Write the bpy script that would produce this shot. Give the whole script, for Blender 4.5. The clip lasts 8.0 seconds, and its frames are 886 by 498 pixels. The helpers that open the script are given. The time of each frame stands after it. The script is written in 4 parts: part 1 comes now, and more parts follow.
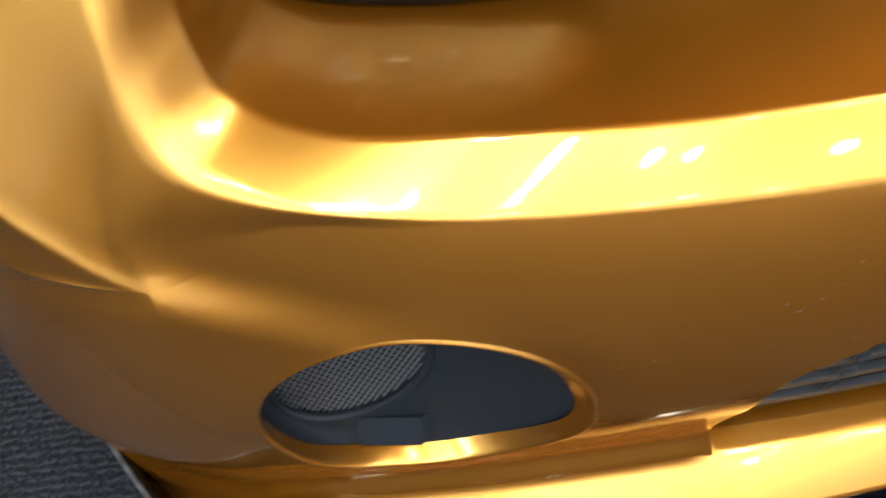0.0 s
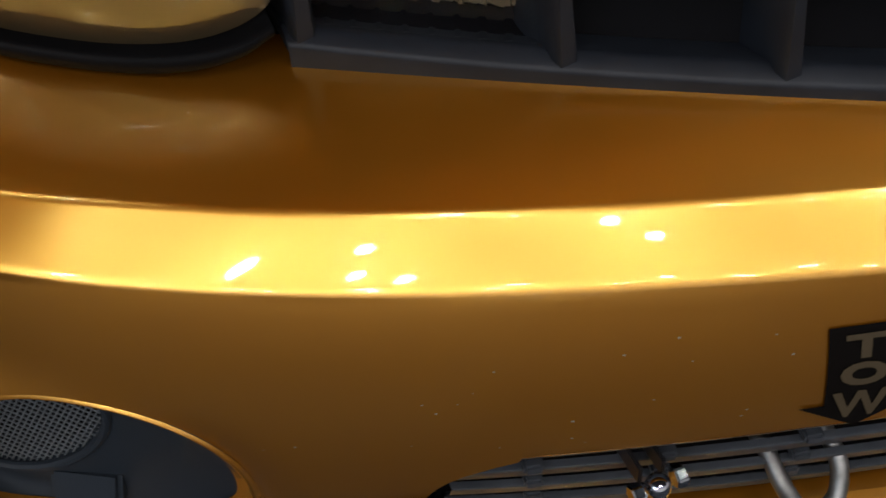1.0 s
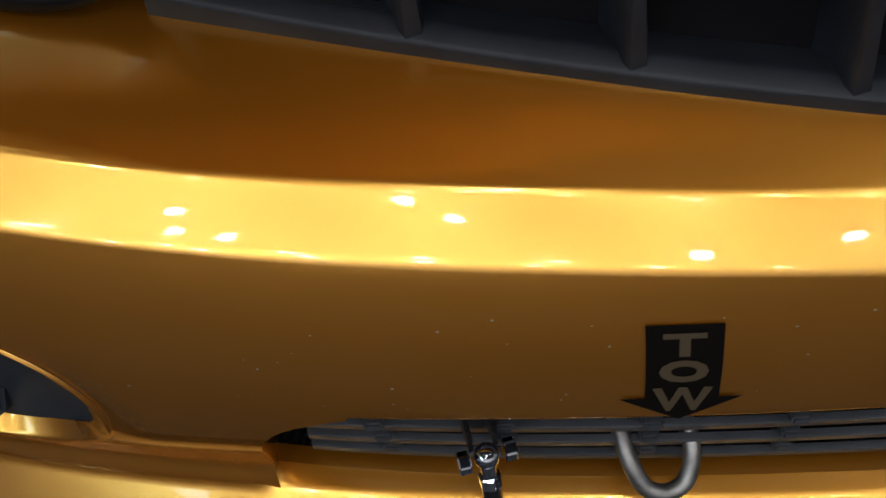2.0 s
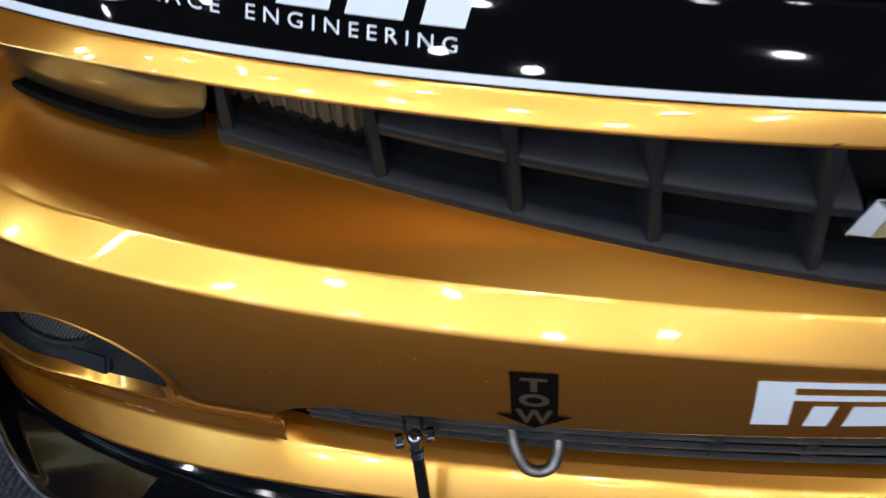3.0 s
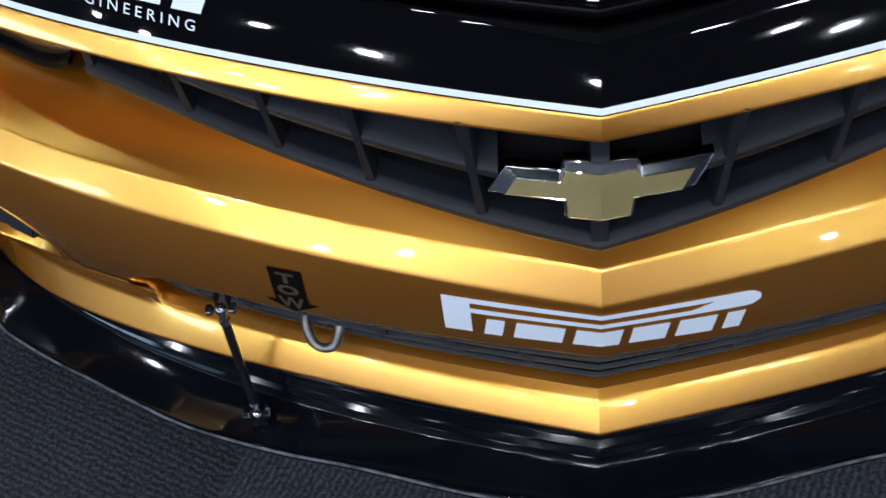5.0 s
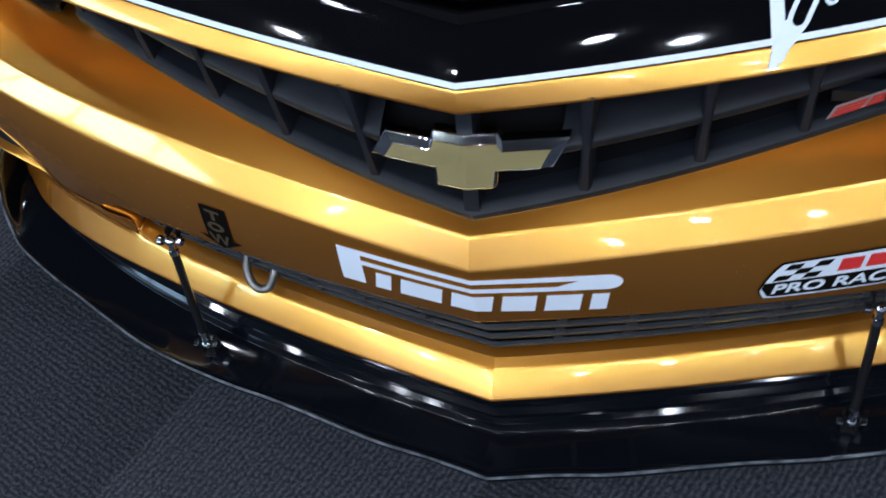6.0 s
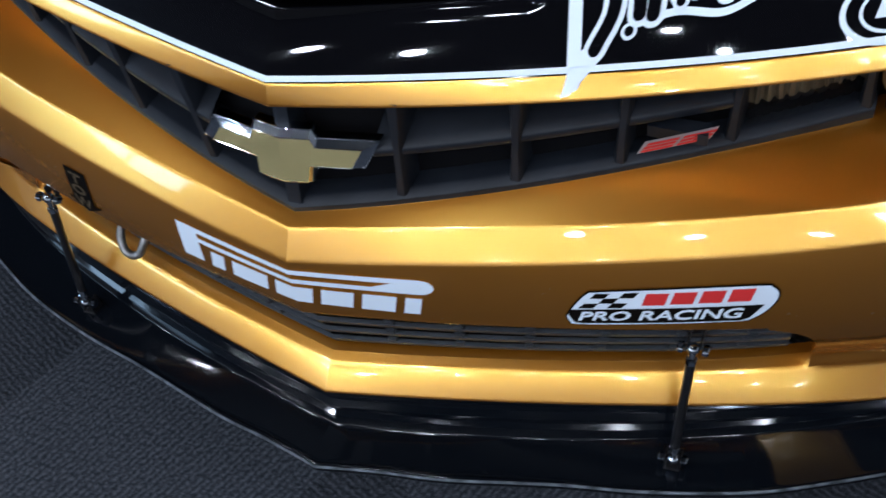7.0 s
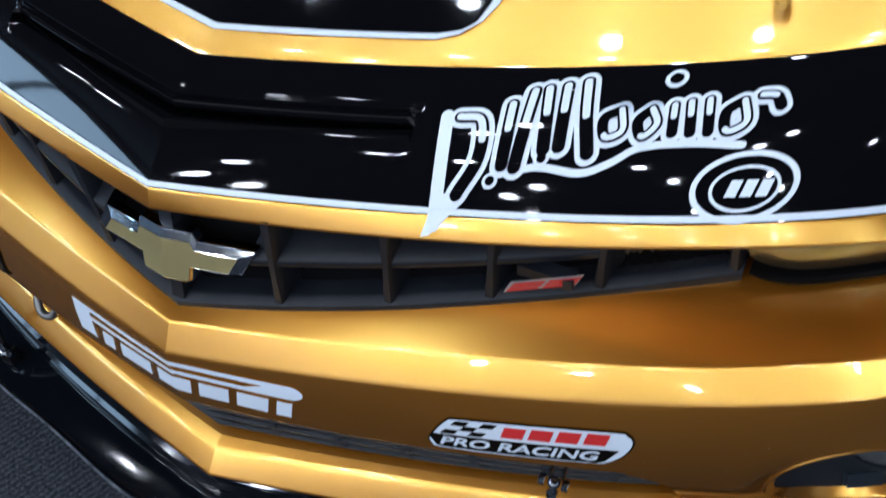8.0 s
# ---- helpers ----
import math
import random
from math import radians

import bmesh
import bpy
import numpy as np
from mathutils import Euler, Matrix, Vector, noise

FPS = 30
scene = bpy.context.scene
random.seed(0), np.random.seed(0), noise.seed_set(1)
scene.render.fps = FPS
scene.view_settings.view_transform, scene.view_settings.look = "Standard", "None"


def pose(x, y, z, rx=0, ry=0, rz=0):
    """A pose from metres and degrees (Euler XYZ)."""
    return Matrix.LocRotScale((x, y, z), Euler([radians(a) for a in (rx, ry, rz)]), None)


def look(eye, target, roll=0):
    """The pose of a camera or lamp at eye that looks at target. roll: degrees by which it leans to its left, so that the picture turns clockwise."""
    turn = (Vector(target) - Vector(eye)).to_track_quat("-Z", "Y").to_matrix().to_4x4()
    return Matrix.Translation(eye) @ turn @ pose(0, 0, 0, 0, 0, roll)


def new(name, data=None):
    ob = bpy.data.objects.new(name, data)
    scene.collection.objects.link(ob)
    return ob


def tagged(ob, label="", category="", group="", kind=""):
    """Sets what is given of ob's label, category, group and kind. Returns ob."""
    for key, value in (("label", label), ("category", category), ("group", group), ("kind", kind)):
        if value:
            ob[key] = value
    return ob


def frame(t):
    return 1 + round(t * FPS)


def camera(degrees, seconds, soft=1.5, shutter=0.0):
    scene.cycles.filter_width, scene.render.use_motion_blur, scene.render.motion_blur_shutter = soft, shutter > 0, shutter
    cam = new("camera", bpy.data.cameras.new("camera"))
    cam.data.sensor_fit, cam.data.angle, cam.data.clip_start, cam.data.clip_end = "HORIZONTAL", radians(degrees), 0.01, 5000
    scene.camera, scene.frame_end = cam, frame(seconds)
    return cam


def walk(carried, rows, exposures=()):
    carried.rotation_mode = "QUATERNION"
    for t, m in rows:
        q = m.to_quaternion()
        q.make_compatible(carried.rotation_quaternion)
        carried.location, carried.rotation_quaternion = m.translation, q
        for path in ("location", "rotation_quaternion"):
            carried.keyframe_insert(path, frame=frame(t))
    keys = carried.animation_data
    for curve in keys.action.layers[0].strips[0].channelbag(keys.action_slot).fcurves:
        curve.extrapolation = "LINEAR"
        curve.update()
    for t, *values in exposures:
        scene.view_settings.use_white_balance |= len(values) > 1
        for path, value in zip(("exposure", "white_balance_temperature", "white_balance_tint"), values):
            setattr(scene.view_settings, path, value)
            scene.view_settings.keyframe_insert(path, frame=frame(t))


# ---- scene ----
import collections
cam = camera(45.46, 8.0, soft=1.5, shutter=0.3)
ROWS = [
    (0, -0.8868, -0.1405, 0.8906, 43.37, 8.10, -26.48),
    (0.5, -0.7578, -0.2149, 0.8844, 47.66, 6.59, -21.63),
    (1, -0.6992, -0.2257, 0.8777, 47.98, 3.99, -21.00),
    (1.5, -0.6138, -0.2265, 0.8691, 45.88, 2.58, -18.47),
    (1.7, -0.5822, -0.2341, 0.8672, 44.93, 3.35, -16.38),
    (2.8, -0.5129, -0.3581, 1.1506, 39.42, 2.43, -10.11),
    (3, -0.4798, -0.4237, 1.2216, 40.19, 2.72, -8.19),
    (3.5, -0.3530, -0.6199, 1.4077, 42.10, 4.52, -4.02),
    (4, -0.2584, -0.7142, 1.4628, 43.12, 5.22, -1.27),
    (4.5, -0.1658, -0.6515, 1.4386, 39.76, 4.73, -0.69),
    (4.7, -0.1160, -0.6162, 1.4337, 36.87, 5.17, 0.24),
    (5.8, 0.1848, -0.6583, 1.4366, 35.78, 7.88, 9.50),
    (6, 0.2751, -0.6882, 1.4478, 37.71, 8.40, 12.74),
    (6.5, 0.4471, -0.7094, 1.4661, 40.07, 8.18, 18.13),
    (7, 0.5563, -0.6165, 1.4309, 38.44, 6.74, 20.47),
    (7.5, 0.6420, -0.5144, 1.4539, 37.23, 4.78, 23.33),
    (8, 0.7043, -0.4830, 1.4962, 40.70, 4.10, 26.27),
]
EXPOSURES = [(0.0, .72, 6450, 10), (.5, .1, 6400, 10), (1.0, -.17, 6500, 10), (1.6, -.32, 6500, 10), (2.8, -.22, 6050, 10), (4.5, -.16, 5850, 10), (6.0, -.02, 5500, 8), (8.0, -.10, 5500, 8)]
walk(cam, [(t, pose(x, y, z, rx, ry, rz)) for t, x, y, z, rx, ry, rz in ROWS], EXPOSURES)

# ---- light: a dark show hall with rows of round high lamps ----
world = bpy.data.worlds.new("hall_air")
scene.world = world
world.use_nodes = True
world.node_tree.nodes["Background"].inputs["Color"].default_value = (.55, .62, .75, 1)
world.node_tree.nodes["Background"].inputs["Strength"].default_value = .05
LAMP_TINT = (1.0, .965, .955)
CEILING = 7.6


def high_lamp(x, y, watts, size=.42):
    data = bpy.data.lights.new("high_lamp", "AREA")
    data.shape, data.size, data.energy, data.color = "DISK", size, watts, LAMP_TINT
    ob = new("high_lamp", data)
    ob.matrix_world = pose(x, y, CEILING - .55)
    return ob


# far rows, then three rows of grouped lamps in front of the car, then those behind it
for row, (y, watts) in enumerate(((-12.2, 84), (-9.8, 30))):
    for col in range(12):
        x = -10.6 + 1.93 * col + .9 * (row % 2)
        high_lamp(x, y, watts * min(1.8, max(.66, .90 - .085 * x)), .3)
for k in range(-2, 4):
    for dx, y in ((0, -6.7), (-.3, -7.3), (.1, -7.9)):
        high_lamp(-2.9 + 2.9 * k + dx, y, 16, .22)
for k in range(-2, 3):
    for dx, y in ((0, -5.06), (.8, -5.66)):
        high_lamp(-1.75 + 2.88 * k + dx, y, 28, .20)
    for dx, y in ((0, -3.55), (.3, -2.8)):
        high_lamp(-1.0 + 3.75 * k + dx, y, 32, .24)
for row in range(4):
    for col in range(8):
        high_lamp(-4.6 + 1.3 * col + .35 * (row % 2), 1.7 + 1.15 * row + .25 * (col % 2), 13, .17)


# ---- materials ----
def mat(name, color, rough=.5, metal=0.0, coat=0.0, coat_rough=.03, **more):
    m = bpy.data.materials.new(name)
    m.use_nodes = True
    b = m.node_tree.nodes["Principled BSDF"]
    b.inputs["Base Color"].default_value = (*color, 1)
    b.inputs["Roughness"].default_value = rough
    b.inputs["Metallic"].default_value = metal
    b.inputs["Coat Weight"].default_value = coat
    b.inputs["Coat Roughness"].default_value = coat_rough
    for key, value in more.items():
        b.inputs[key.replace("_", " ")].default_value = value
    return m


def node(m, kind, **inputs):
    n = m.node_tree.nodes.new(kind)
    for key, value in inputs.items():
        n.inputs[key.replace("_", " ")].default_value = value
    return n


def wire(m, a, out, b, to):
    m.node_tree.links.new(a.outputs[out], b.inputs[to])


def principled(m):
    return m.node_tree.nodes["Principled BSDF"]


def coords(m):
    return node(m, "ShaderNodeNewGeometry")


def speckle(m, scale, low, high, to="Roughness", detail=4.0):
    """Noise over the surface into one input of the material."""
    n = node(m, "ShaderNodeTexNoise", Scale=scale, Detail=detail)
    wire(m, coords(m), "Position", n, "Vector")
    r = node(m, "ShaderNodeMapRange", To_Min=low, To_Max=high)
    r.inputs["From Min"].default_value, r.inputs["From Max"].default_value = .3, .7
    wire(m, n, "Fac", r, "Value")
    wire(m, r, "Result", principled(m), to)
    return r


def bumpy(m, scale, strength, distance=.001, detail=3.0):
    n = node(m, "ShaderNodeTexNoise", Scale=scale, Detail=detail)
    wire(m, coords(m), "Position", n, "Vector")
    b = node(m, "ShaderNodeBump", Strength=strength, Distance=distance)
    wire(m, n, "Fac", b, "Height")
    wire(m, b, "Normal", principled(m), "Normal")
    return m


def tinted(m, scale, dark, light, detail=5.0):
    n = node(m, "ShaderNodeTexNoise", Scale=scale, Detail=detail)
    wire(m, coords(m), "Position", n, "Vector")
    c = node(m, "ShaderNodeValToRGB")
    c.color_ramp.elements[0].position, c.color_ramp.elements[1].position = .35, .65
    c.color_ramp.elements[0].color, c.color_ramp.elements[1].color = (*dark, 1), (*light, 1)
    wire(m, n, "Fac", c, "Fac")
    wire(m, c, "Color", principled(m), "Base Color")
    return m


def car_paint():
    """Pale gold flakes lying flat and deep orange ones lying askew, all under one clear coat."""
    m = mat("gold_metallic_paint", (.74, .42, .08), .29, 1.0, 1.0, .03)
    v = node(m, "ShaderNodeTexVoronoi", Scale=1500.0)
    wire(m, coords(m), "Position", v, "Vector")
    c = node(m, "ShaderNodeValToRGB")
    c.color_ramp.elements[0].color, c.color_ramp.elements[1].color = (.73, .50, .105, 1), (.83, .575, .135, 1)
    wire(m, v, "Color", c, "Fac")
    wire(m, c, "Color", principled(m), "Base Color")
    speckle(m, 14.0, .235, .265)
    # soft unevenness of the clear coat
    n = node(m, "ShaderNodeTexNoise", Scale=22.0, Detail=2.0)
    wire(m, coords(m), "Position", n, "Vector")
    b2 = node(m, "ShaderNodeBump", Strength=.016, Distance=.002)
    wire(m, n, "Fac", b2, "Height")
    wire(m, b2, "Normal", principled(m), "Coat Normal")
    ground = node(m, "ShaderNodeBsdfPrincipled", Roughness=.45, Metallic=.85, Coat_Weight=1.0, Coat_Roughness=.03)
    ground.inputs["Base Color"].default_value = (.80, .27, .012, 1)
    wire(m, b2, "Normal", ground, "Coat Normal")
    mix = node(m, "ShaderNodeMixShader", Fac=.42)
    out = m.node_tree.nodes["Material Output"]
    m.node_tree.links.new(principled(m).outputs[0], mix.inputs[1])
    m.node_tree.links.new(ground.outputs[0], mix.inputs[2])
    m.node_tree.links.new(mix.outputs[0], out.inputs["Surface"])
    return m


PAINT = car_paint()
BLACK = mat("black_gloss_wrap", (.003, .003, .004), .05, Specular_IOR_Level=.32)
speckle(BLACK, 9.0, .015, .04)
bumpy(BLACK, 16.0, .02, .002)
SPLIT = mat("black_splitter_gloss", (.003, .004, .006), .08, Specular_IOR_Level=.36)
speckle(SPLIT, 12.0, .04, .09)
bumpy(SPLIT, 20.0, .025, .002)
VINYL = mat("white_vinyl", (.70, .78, .88), .35)
speckle(VINYL, 40.0, .28, .45)
BLACKVINYL = mat("black_vinyl", (.005, .004, .0035), .5, Specular_IOR_Level=.04)
RED = mat("red_vinyl", (.58, .03, .03), .4)
SHOWN = mat("brown_gold_letters", (.060, .045, .027), .5, Specular_IOR_Level=.1)
PLASTIC = mat("grey_grille_plastic", (.032, .038, .047), .5, Specular_IOR_Level=.28)
tinted(PLASTIC, 25.0, (.008, .010, .0145), (.013, .016, .022))
bumpy(PLASTIC, 900.0, .12, .0004)
INTAKE = mat("grey_intake_plastic", (.034, .039, .047), .5, Specular_IOR_Level=.3)
tinted(INTAKE, 25.0, (.026, .030, .036), (.038, .042, .050))
bumpy(INTAKE, 900.0, .12, .0004)
DUCT = mat("dark_duct_plastic", (.017, .022, .029), .55, Specular_IOR_Level=.15)
bumpy(DUCT, 700.0, .15, .0004)
# near-black for sheets that stand for unlit depth, and the turn lamp's base
PIT = mat("black_depth", (.003, .003, .004), .7, Specular_IOR_Level=.1)
RUBBER = mat("black_rubber", (.003, .003, .0035), .5, Specular_IOR_Level=.06)
CHROME = mat("chrome", (.70, .74, .80), .05, 1.0)
BADGE = mat("silver_badge_face", (.42, .41, .42), .35, .4)
GOLDMETAL = mat("satin_gold_metal", (.56, .48, .22), .40, .75, .5, .05)
speckle(GOLDMETAL, 60.0, .38, .48)
STEEL = mat("bare_steel", (.27, .27, .265), .42, .9)
speckle(STEEL, 90.0, .28, .55)
tinted(STEEL, 70.0, (.15, .145, .14), (.27, .27, .265))
ROD = mat("black_rod", (.008, .008, .009), .3)
WIREMESH = mat("silver_wire", (.16, .175, .19), .5, .5)
DIRT = mat("pale_stone_chip", (.30, .25, .18), .8)
LENS = mat("clear_ribbed_lens", (.95, .92, .86), .05, 0, 0, .03, Transmission_Weight=1.0, IOR=1.12)
BLANK = mat("bronze_blank_paint", (.055, .039, .019), .42, .25, 1.0, .03)
speckle(BLANK, 30.0, .36, .48)
# scuffs plus the edge's bluish reflection of the hall, both as colour
WORN_GLINT = mat("scuffed_glint_edge", (.16, .17, .19), .45, .3)
tinted(WORN_GLINT, 45.0, (.02, .025, .034), (.17, .19, .23))
REFLECTOR = mat("golden_reflector", (.135, .105, .065), .4, .3)


# ---- building aids ----
def link(name, verts, faces, material, parent=None, label="", slots=None, smooth=True, sharp=38):
    me = bpy.data.meshes.new(name)
    me.from_pydata([tuple(v) for v in verts], [], faces)
    for m in material if isinstance(material, (list, tuple)) else [material]:
        me.materials.append(m)
    if slots:
        me.polygons.foreach_set("material_index", slots)
    if smooth:
        me.polygons.foreach_set("use_smooth", [True] * len(me.polygons))
        me.set_sharp_from_angle(angle=radians(sharp))
    me.update()
    ob = new(name, me)
    ob.parent = parent
    if label:
        tagged(ob, label)
    return ob


def part(name, bm, material, parent, label="", smooth=True):
    me = bpy.data.meshes.new(name)
    bm.to_mesh(me)
    bm.free()
    me.materials.append(material)
    if smooth:
        me.polygons.foreach_set("use_smooth", [True] * len(me.polygons))
        me.set_sharp_from_angle(angle=radians(38))
    ob = new(name, me)
    ob.parent = parent
    if label:
        tagged(ob, label)
    return ob


class Skin:
    """Collects sheets of quads, each mirrored about the centre line."""

    def __init__(self):
        self.v, self.f, self.s = [], [], []

    def sheet(self, cols, mirror=True, slot=0, flip=False, ring=False, only=1):
        """cols: lists of points of equal length, side by side."""
        for side in ((1, -1) if mirror else (only,)):
            base, n = len(self.v), len(cols[0])
            for c in cols:
                self.v += [(side * p[0], p[1], p[2]) for p in c]
            pairs = len(cols) if ring else len(cols) - 1
            for i in range(pairs):
                for j in range(n - 1):
                    a, b = base + i * n + j, base + ((i + 1) % len(cols)) * n + j
                    q = (a, b, b + 1, a + 1)
                    self.f.append(q if (side > 0) != flip else q[::-1])
                    self.s.append(slot(i, j) if callable(slot) else slot)

    def make(self, name, material, parent, label="", smooth=True, sharp=38):
        many = isinstance(material, (list, tuple))
        return link(name, self.v, self.f, material, parent, label, self.s if many else None, smooth, sharp)


def spline(points, n):
    """n + 1 points along a smooth curve through the given ones."""
    p = [Vector(q) for q in points]
    p = [2 * p[0] - p[1]] + p + [2 * p[-1] - p[-2]]
    out, spans = [], len(points) - 1
    for k in range(n + 1):
        u = k / n * spans
        i = min(int(u), spans - 1)
        t = u - i
        a, b, c, d = p[i:i + 4]
        out.append(.5 * (2 * b + (c - a) * t + (2 * a - 5 * b + 4 * c - d) * t ** 2 + (3 * b - a - 3 * c + d) * t ** 3))
    return out


def rounded(points, radii, n=5):
    """The polyline with its inner corners rounded."""
    p = [Vector(q) for q in points]
    out = [p[0]]
    for i in range(1, len(p) - 1):
        r = radii[i - 1]
        if r <= 0:
            out.append(p[i])
            continue
        da, db = p[i - 1] - p[i], p[i + 1] - p[i]
        a = p[i] + da.normalized() * min(r, .46 * da.length)
        b = p[i] + db.normalized() * min(r, .46 * db.length)
        for k in range(n):
            t = k / (n - 1)
            out.append((1 - t) ** 2 * a + 2 * t * (1 - t) * p[i] + t * t * b)
    return out + [p[-1]]


def tube(points, radius, sides=10, caps=True):
    """Vertices and faces of a tube along points."""
    p = [Vector(q) for q in points]
    verts, faces = [], []
    up = Vector((.13, .31, .94))
    for i, q in enumerate(p):
        d = (p[min(i + 1, len(p) - 1)] - p[max(i - 1, 0)]).normalized()
        e = d.cross(up).normalized()
        g = e.cross(d)
        for k in range(sides):
            a = 2 * math.pi * k / sides
            verts.append(q + radius * (math.cos(a) * e + math.sin(a) * g))
    for i in range(len(p) - 1):
        for k in range(sides):
            a, b = i * sides + k, i * sides + (k + 1) % sides
            faces.append((a, b, b + sides, a + sides))
    if caps:
        faces += [tuple(range(sides))[::-1], tuple(range((len(p) - 1) * sides, len(p) * sides))]
    return verts, faces


def box_bm(sx, sy, sz, m=None, bevel=0.0):
    bm = bmesh.new()
    bmesh.ops.create_cube(bm, size=1, matrix=(m or Matrix()) @ Matrix.Diagonal((sx, sy, sz, 1)))
    if bevel:
        bmesh.ops.bevel(bm, geom=bm.edges[:], offset=bevel, segments=2, affect="EDGES")
    return bm


def decal(name, shapes, place, material, parent, label="", off=.0016, step=.008, hollow=()):
    """Flat shapes (lists of 2D points) laid on a surface by place(x, v, off), cut fine enough to follow it."""
    bm = bmesh.new()
    for shape in shapes:
        vs = [bm.verts.new((a, b, 0)) for a, b in shape]
        bm.faces.new(vs)
    bmesh.ops.triangulate(bm, faces=bm.faces[:])
    drape(bm, place, off, step)
    return part(name, bm, material, parent, label)


def drape(bm, place, off, step):
    span = [max(v.co[k] for v in bm.verts) - min(v.co[k] for v in bm.verts) for k in (0, 1)]
    low = [min(v.co[k] for v in bm.verts) for k in (0, 1)]
    for k in (0, 1):
        size = step * (1 if k == 0 else STRETCH)
        cuts = int(span[k] / size)
        for i in range(1, cuts + 1):
            at = Vector((0, 0, 0))
            at[k] = low[k] + i * span[k] / (cuts + 1)
            bmesh.ops.bisect_plane(bm, geom=bm.verts[:] + bm.edges[:] + bm.faces[:], plane_co=at, plane_no=(1 - k, k, 0))
    if low[0] < 0 < low[0] + span[0]:
        bmesh.ops.bisect_plane(bm, geom=bm.verts[:] + bm.edges[:] + bm.faces[:], plane_co=(0, 0, 0), plane_no=(1, 0, 0))
    for v in bm.verts:
        v.co = place(v.co.x, v.co.y, off)


STRETCH = 1.0


def lettering(body, size, shear=0.0, spread=1.0):
    """A bmesh of words in the built-in font, from the origin to the right, upright in x and y."""
    cu = bpy.data.curves.new("words", "FONT")
    cu.body, cu.size, cu.shear, cu.space_character, cu.resolution_u = body, size, shear, spread, 3
    ob = bpy.data.objects.new("words", cu)
    scene.collection.objects.link(ob)
    me = bpy.data.meshes.new_from_object(ob.evaluated_get(bpy.context.evaluated_depsgraph_get()))
    bm = bmesh.new()
    bm.from_mesh(me)
    bpy.data.objects.remove(ob)
    bpy.data.curves.remove(cu)
    bpy.data.meshes.remove(me)
    return bm


def fitted_words(body, low, high, shear=0.0, spread=1.0):
    """Words scaled into the box from low to high."""
    bm = lettering(body, 1.0, shear, spread)
    a = [min(v.co[k] for v in bm.verts) for k in (0, 1)]
    b = [max(v.co[k] for v in bm.verts) for k in (0, 1)]
    for v in bm.verts:
        v.co = [low[k] + (v.co[k] - a[k]) / (b[k] - a[k]) * (high[k] - low[k]) for k in (0, 1)] + [0]
    return bm


def oval(cx, cy, rx, ry, n=40, start=0.0, end=1.0):
    return [(cx + rx * math.cos(2 * math.pi * (start + (end - start) * k / n)), cy + ry * math.sin(2 * math.pi * (start + (end - start) * k / n))) for k in range(n)]


def ring_shapes(cx, cy, rx, ry, wx, wy, n=40):
    """A flat ring as quads."""
    a, b = oval(cx, cy, rx, ry, n), oval(cx, cy, rx - wx, ry - wy, n)
    return [[a[k], a[(k + 1) % n], b[(k + 1) % n], b[k]] for k in range(n)]


def slant(x0, x1, z0, z1, lean):
    return [(x0, z0), (x1, z0), (x1 + lean, z1), (x0 + lean, z1)]


# ---- form lines of the nose; s is the distance from the centre line ----
def poly(c, s):
    return c[0] + c[1] * s + c[2] * s ** 2 + c[3] * s ** 6 + c[4] * s ** 12


CREST_Y, CREST_Z = (.0038, .1876, .1215, .0343, 0), (.4572, .0474, -.0011, .1054, 0)
INNER_Y, INNER_Z = (.0283, .2168, .0767, .1128, 0), (.4924, .0272, .0330, .0514, 0)
FACE_Y, FACE_Z = (-.0006, .1284, .1676, .060, 0), (.356, .0459, -.0500, 0, 0)
LIP_Y, LIP_Z = (.0134, .1975, .1250, .100, 0), (.2159, .0101, -.0141, -.082, 0)
LIPLOW_Y, LIPLOW_Z = (-.019, .2098, .0911, .100, .06), (.1846, -.0027, -.0098, -.070, 0)
DAM_Y = (-.017, .16, .19, .09, 0)
SHELF_Y, SHELF_Z = (.0314, .1965, .118, .239, 0), (.2225, .0011, -.0111, -.02, 0)
GRILLE_Y, GRILLE_Z = (.0557, .2441, .292, -.1206, 0), (.4992, .1017, -.013, .1104, 0)
EDGE_Y, EDGE_Z = (.0744, .222, .0148, .2996, .085), (.6828, .0065, .1178, -.1691, 0)
BROW_Y, BROW_Z = (.0640, .1707, .0951, .1716, 0), (.6549, .0249, .0995, -.1242, 0)
BAND_Y, BAND_Z = (.207, .180, .105, .250, 0), (.769, .055, .064, -.050, 0)


def ramp(a, b, v):
    k = min(1.0, max(0.0, (v - a) / (b - a)))
    return k * k * (3 - 2 * k)


def face_y(s, z):
    """The bumper face's depth, through its three form lines."""
    za, zb, zc = poly(CREST_Z, s), poly(FACE_Z, s), poly(LIP_Z, s)
    a, b, c = poly(CREST_Y, s), poly(FACE_Y, s), poly(LIP_Y, s)
    y = a * (z - zb) * (z - zc) / ((za - zb) * (za - zc)) + b * (z - za) * (z - zc) / ((zb - za) * (zb - zc)) + c * (z - za) * (z - zb) / ((zc - za) * (zc - zb))
    # the foot of the corner flares out towards the lip
    y += .019 * ramp(.52, .60, s) * ramp(zc - .004, zc + .030, z) * (1 - ramp(zc + .035, zc + .13, z))
    # a soft step back above a rising line on the corner
    return y + .0135 * ramp(.76, .92, s) * ramp(ridge_z(s) - .016, ridge_z(s) + .030, z)


def face_at(x, z, off=0.0):
    return (x, face_y(abs(x), z) - off, z)


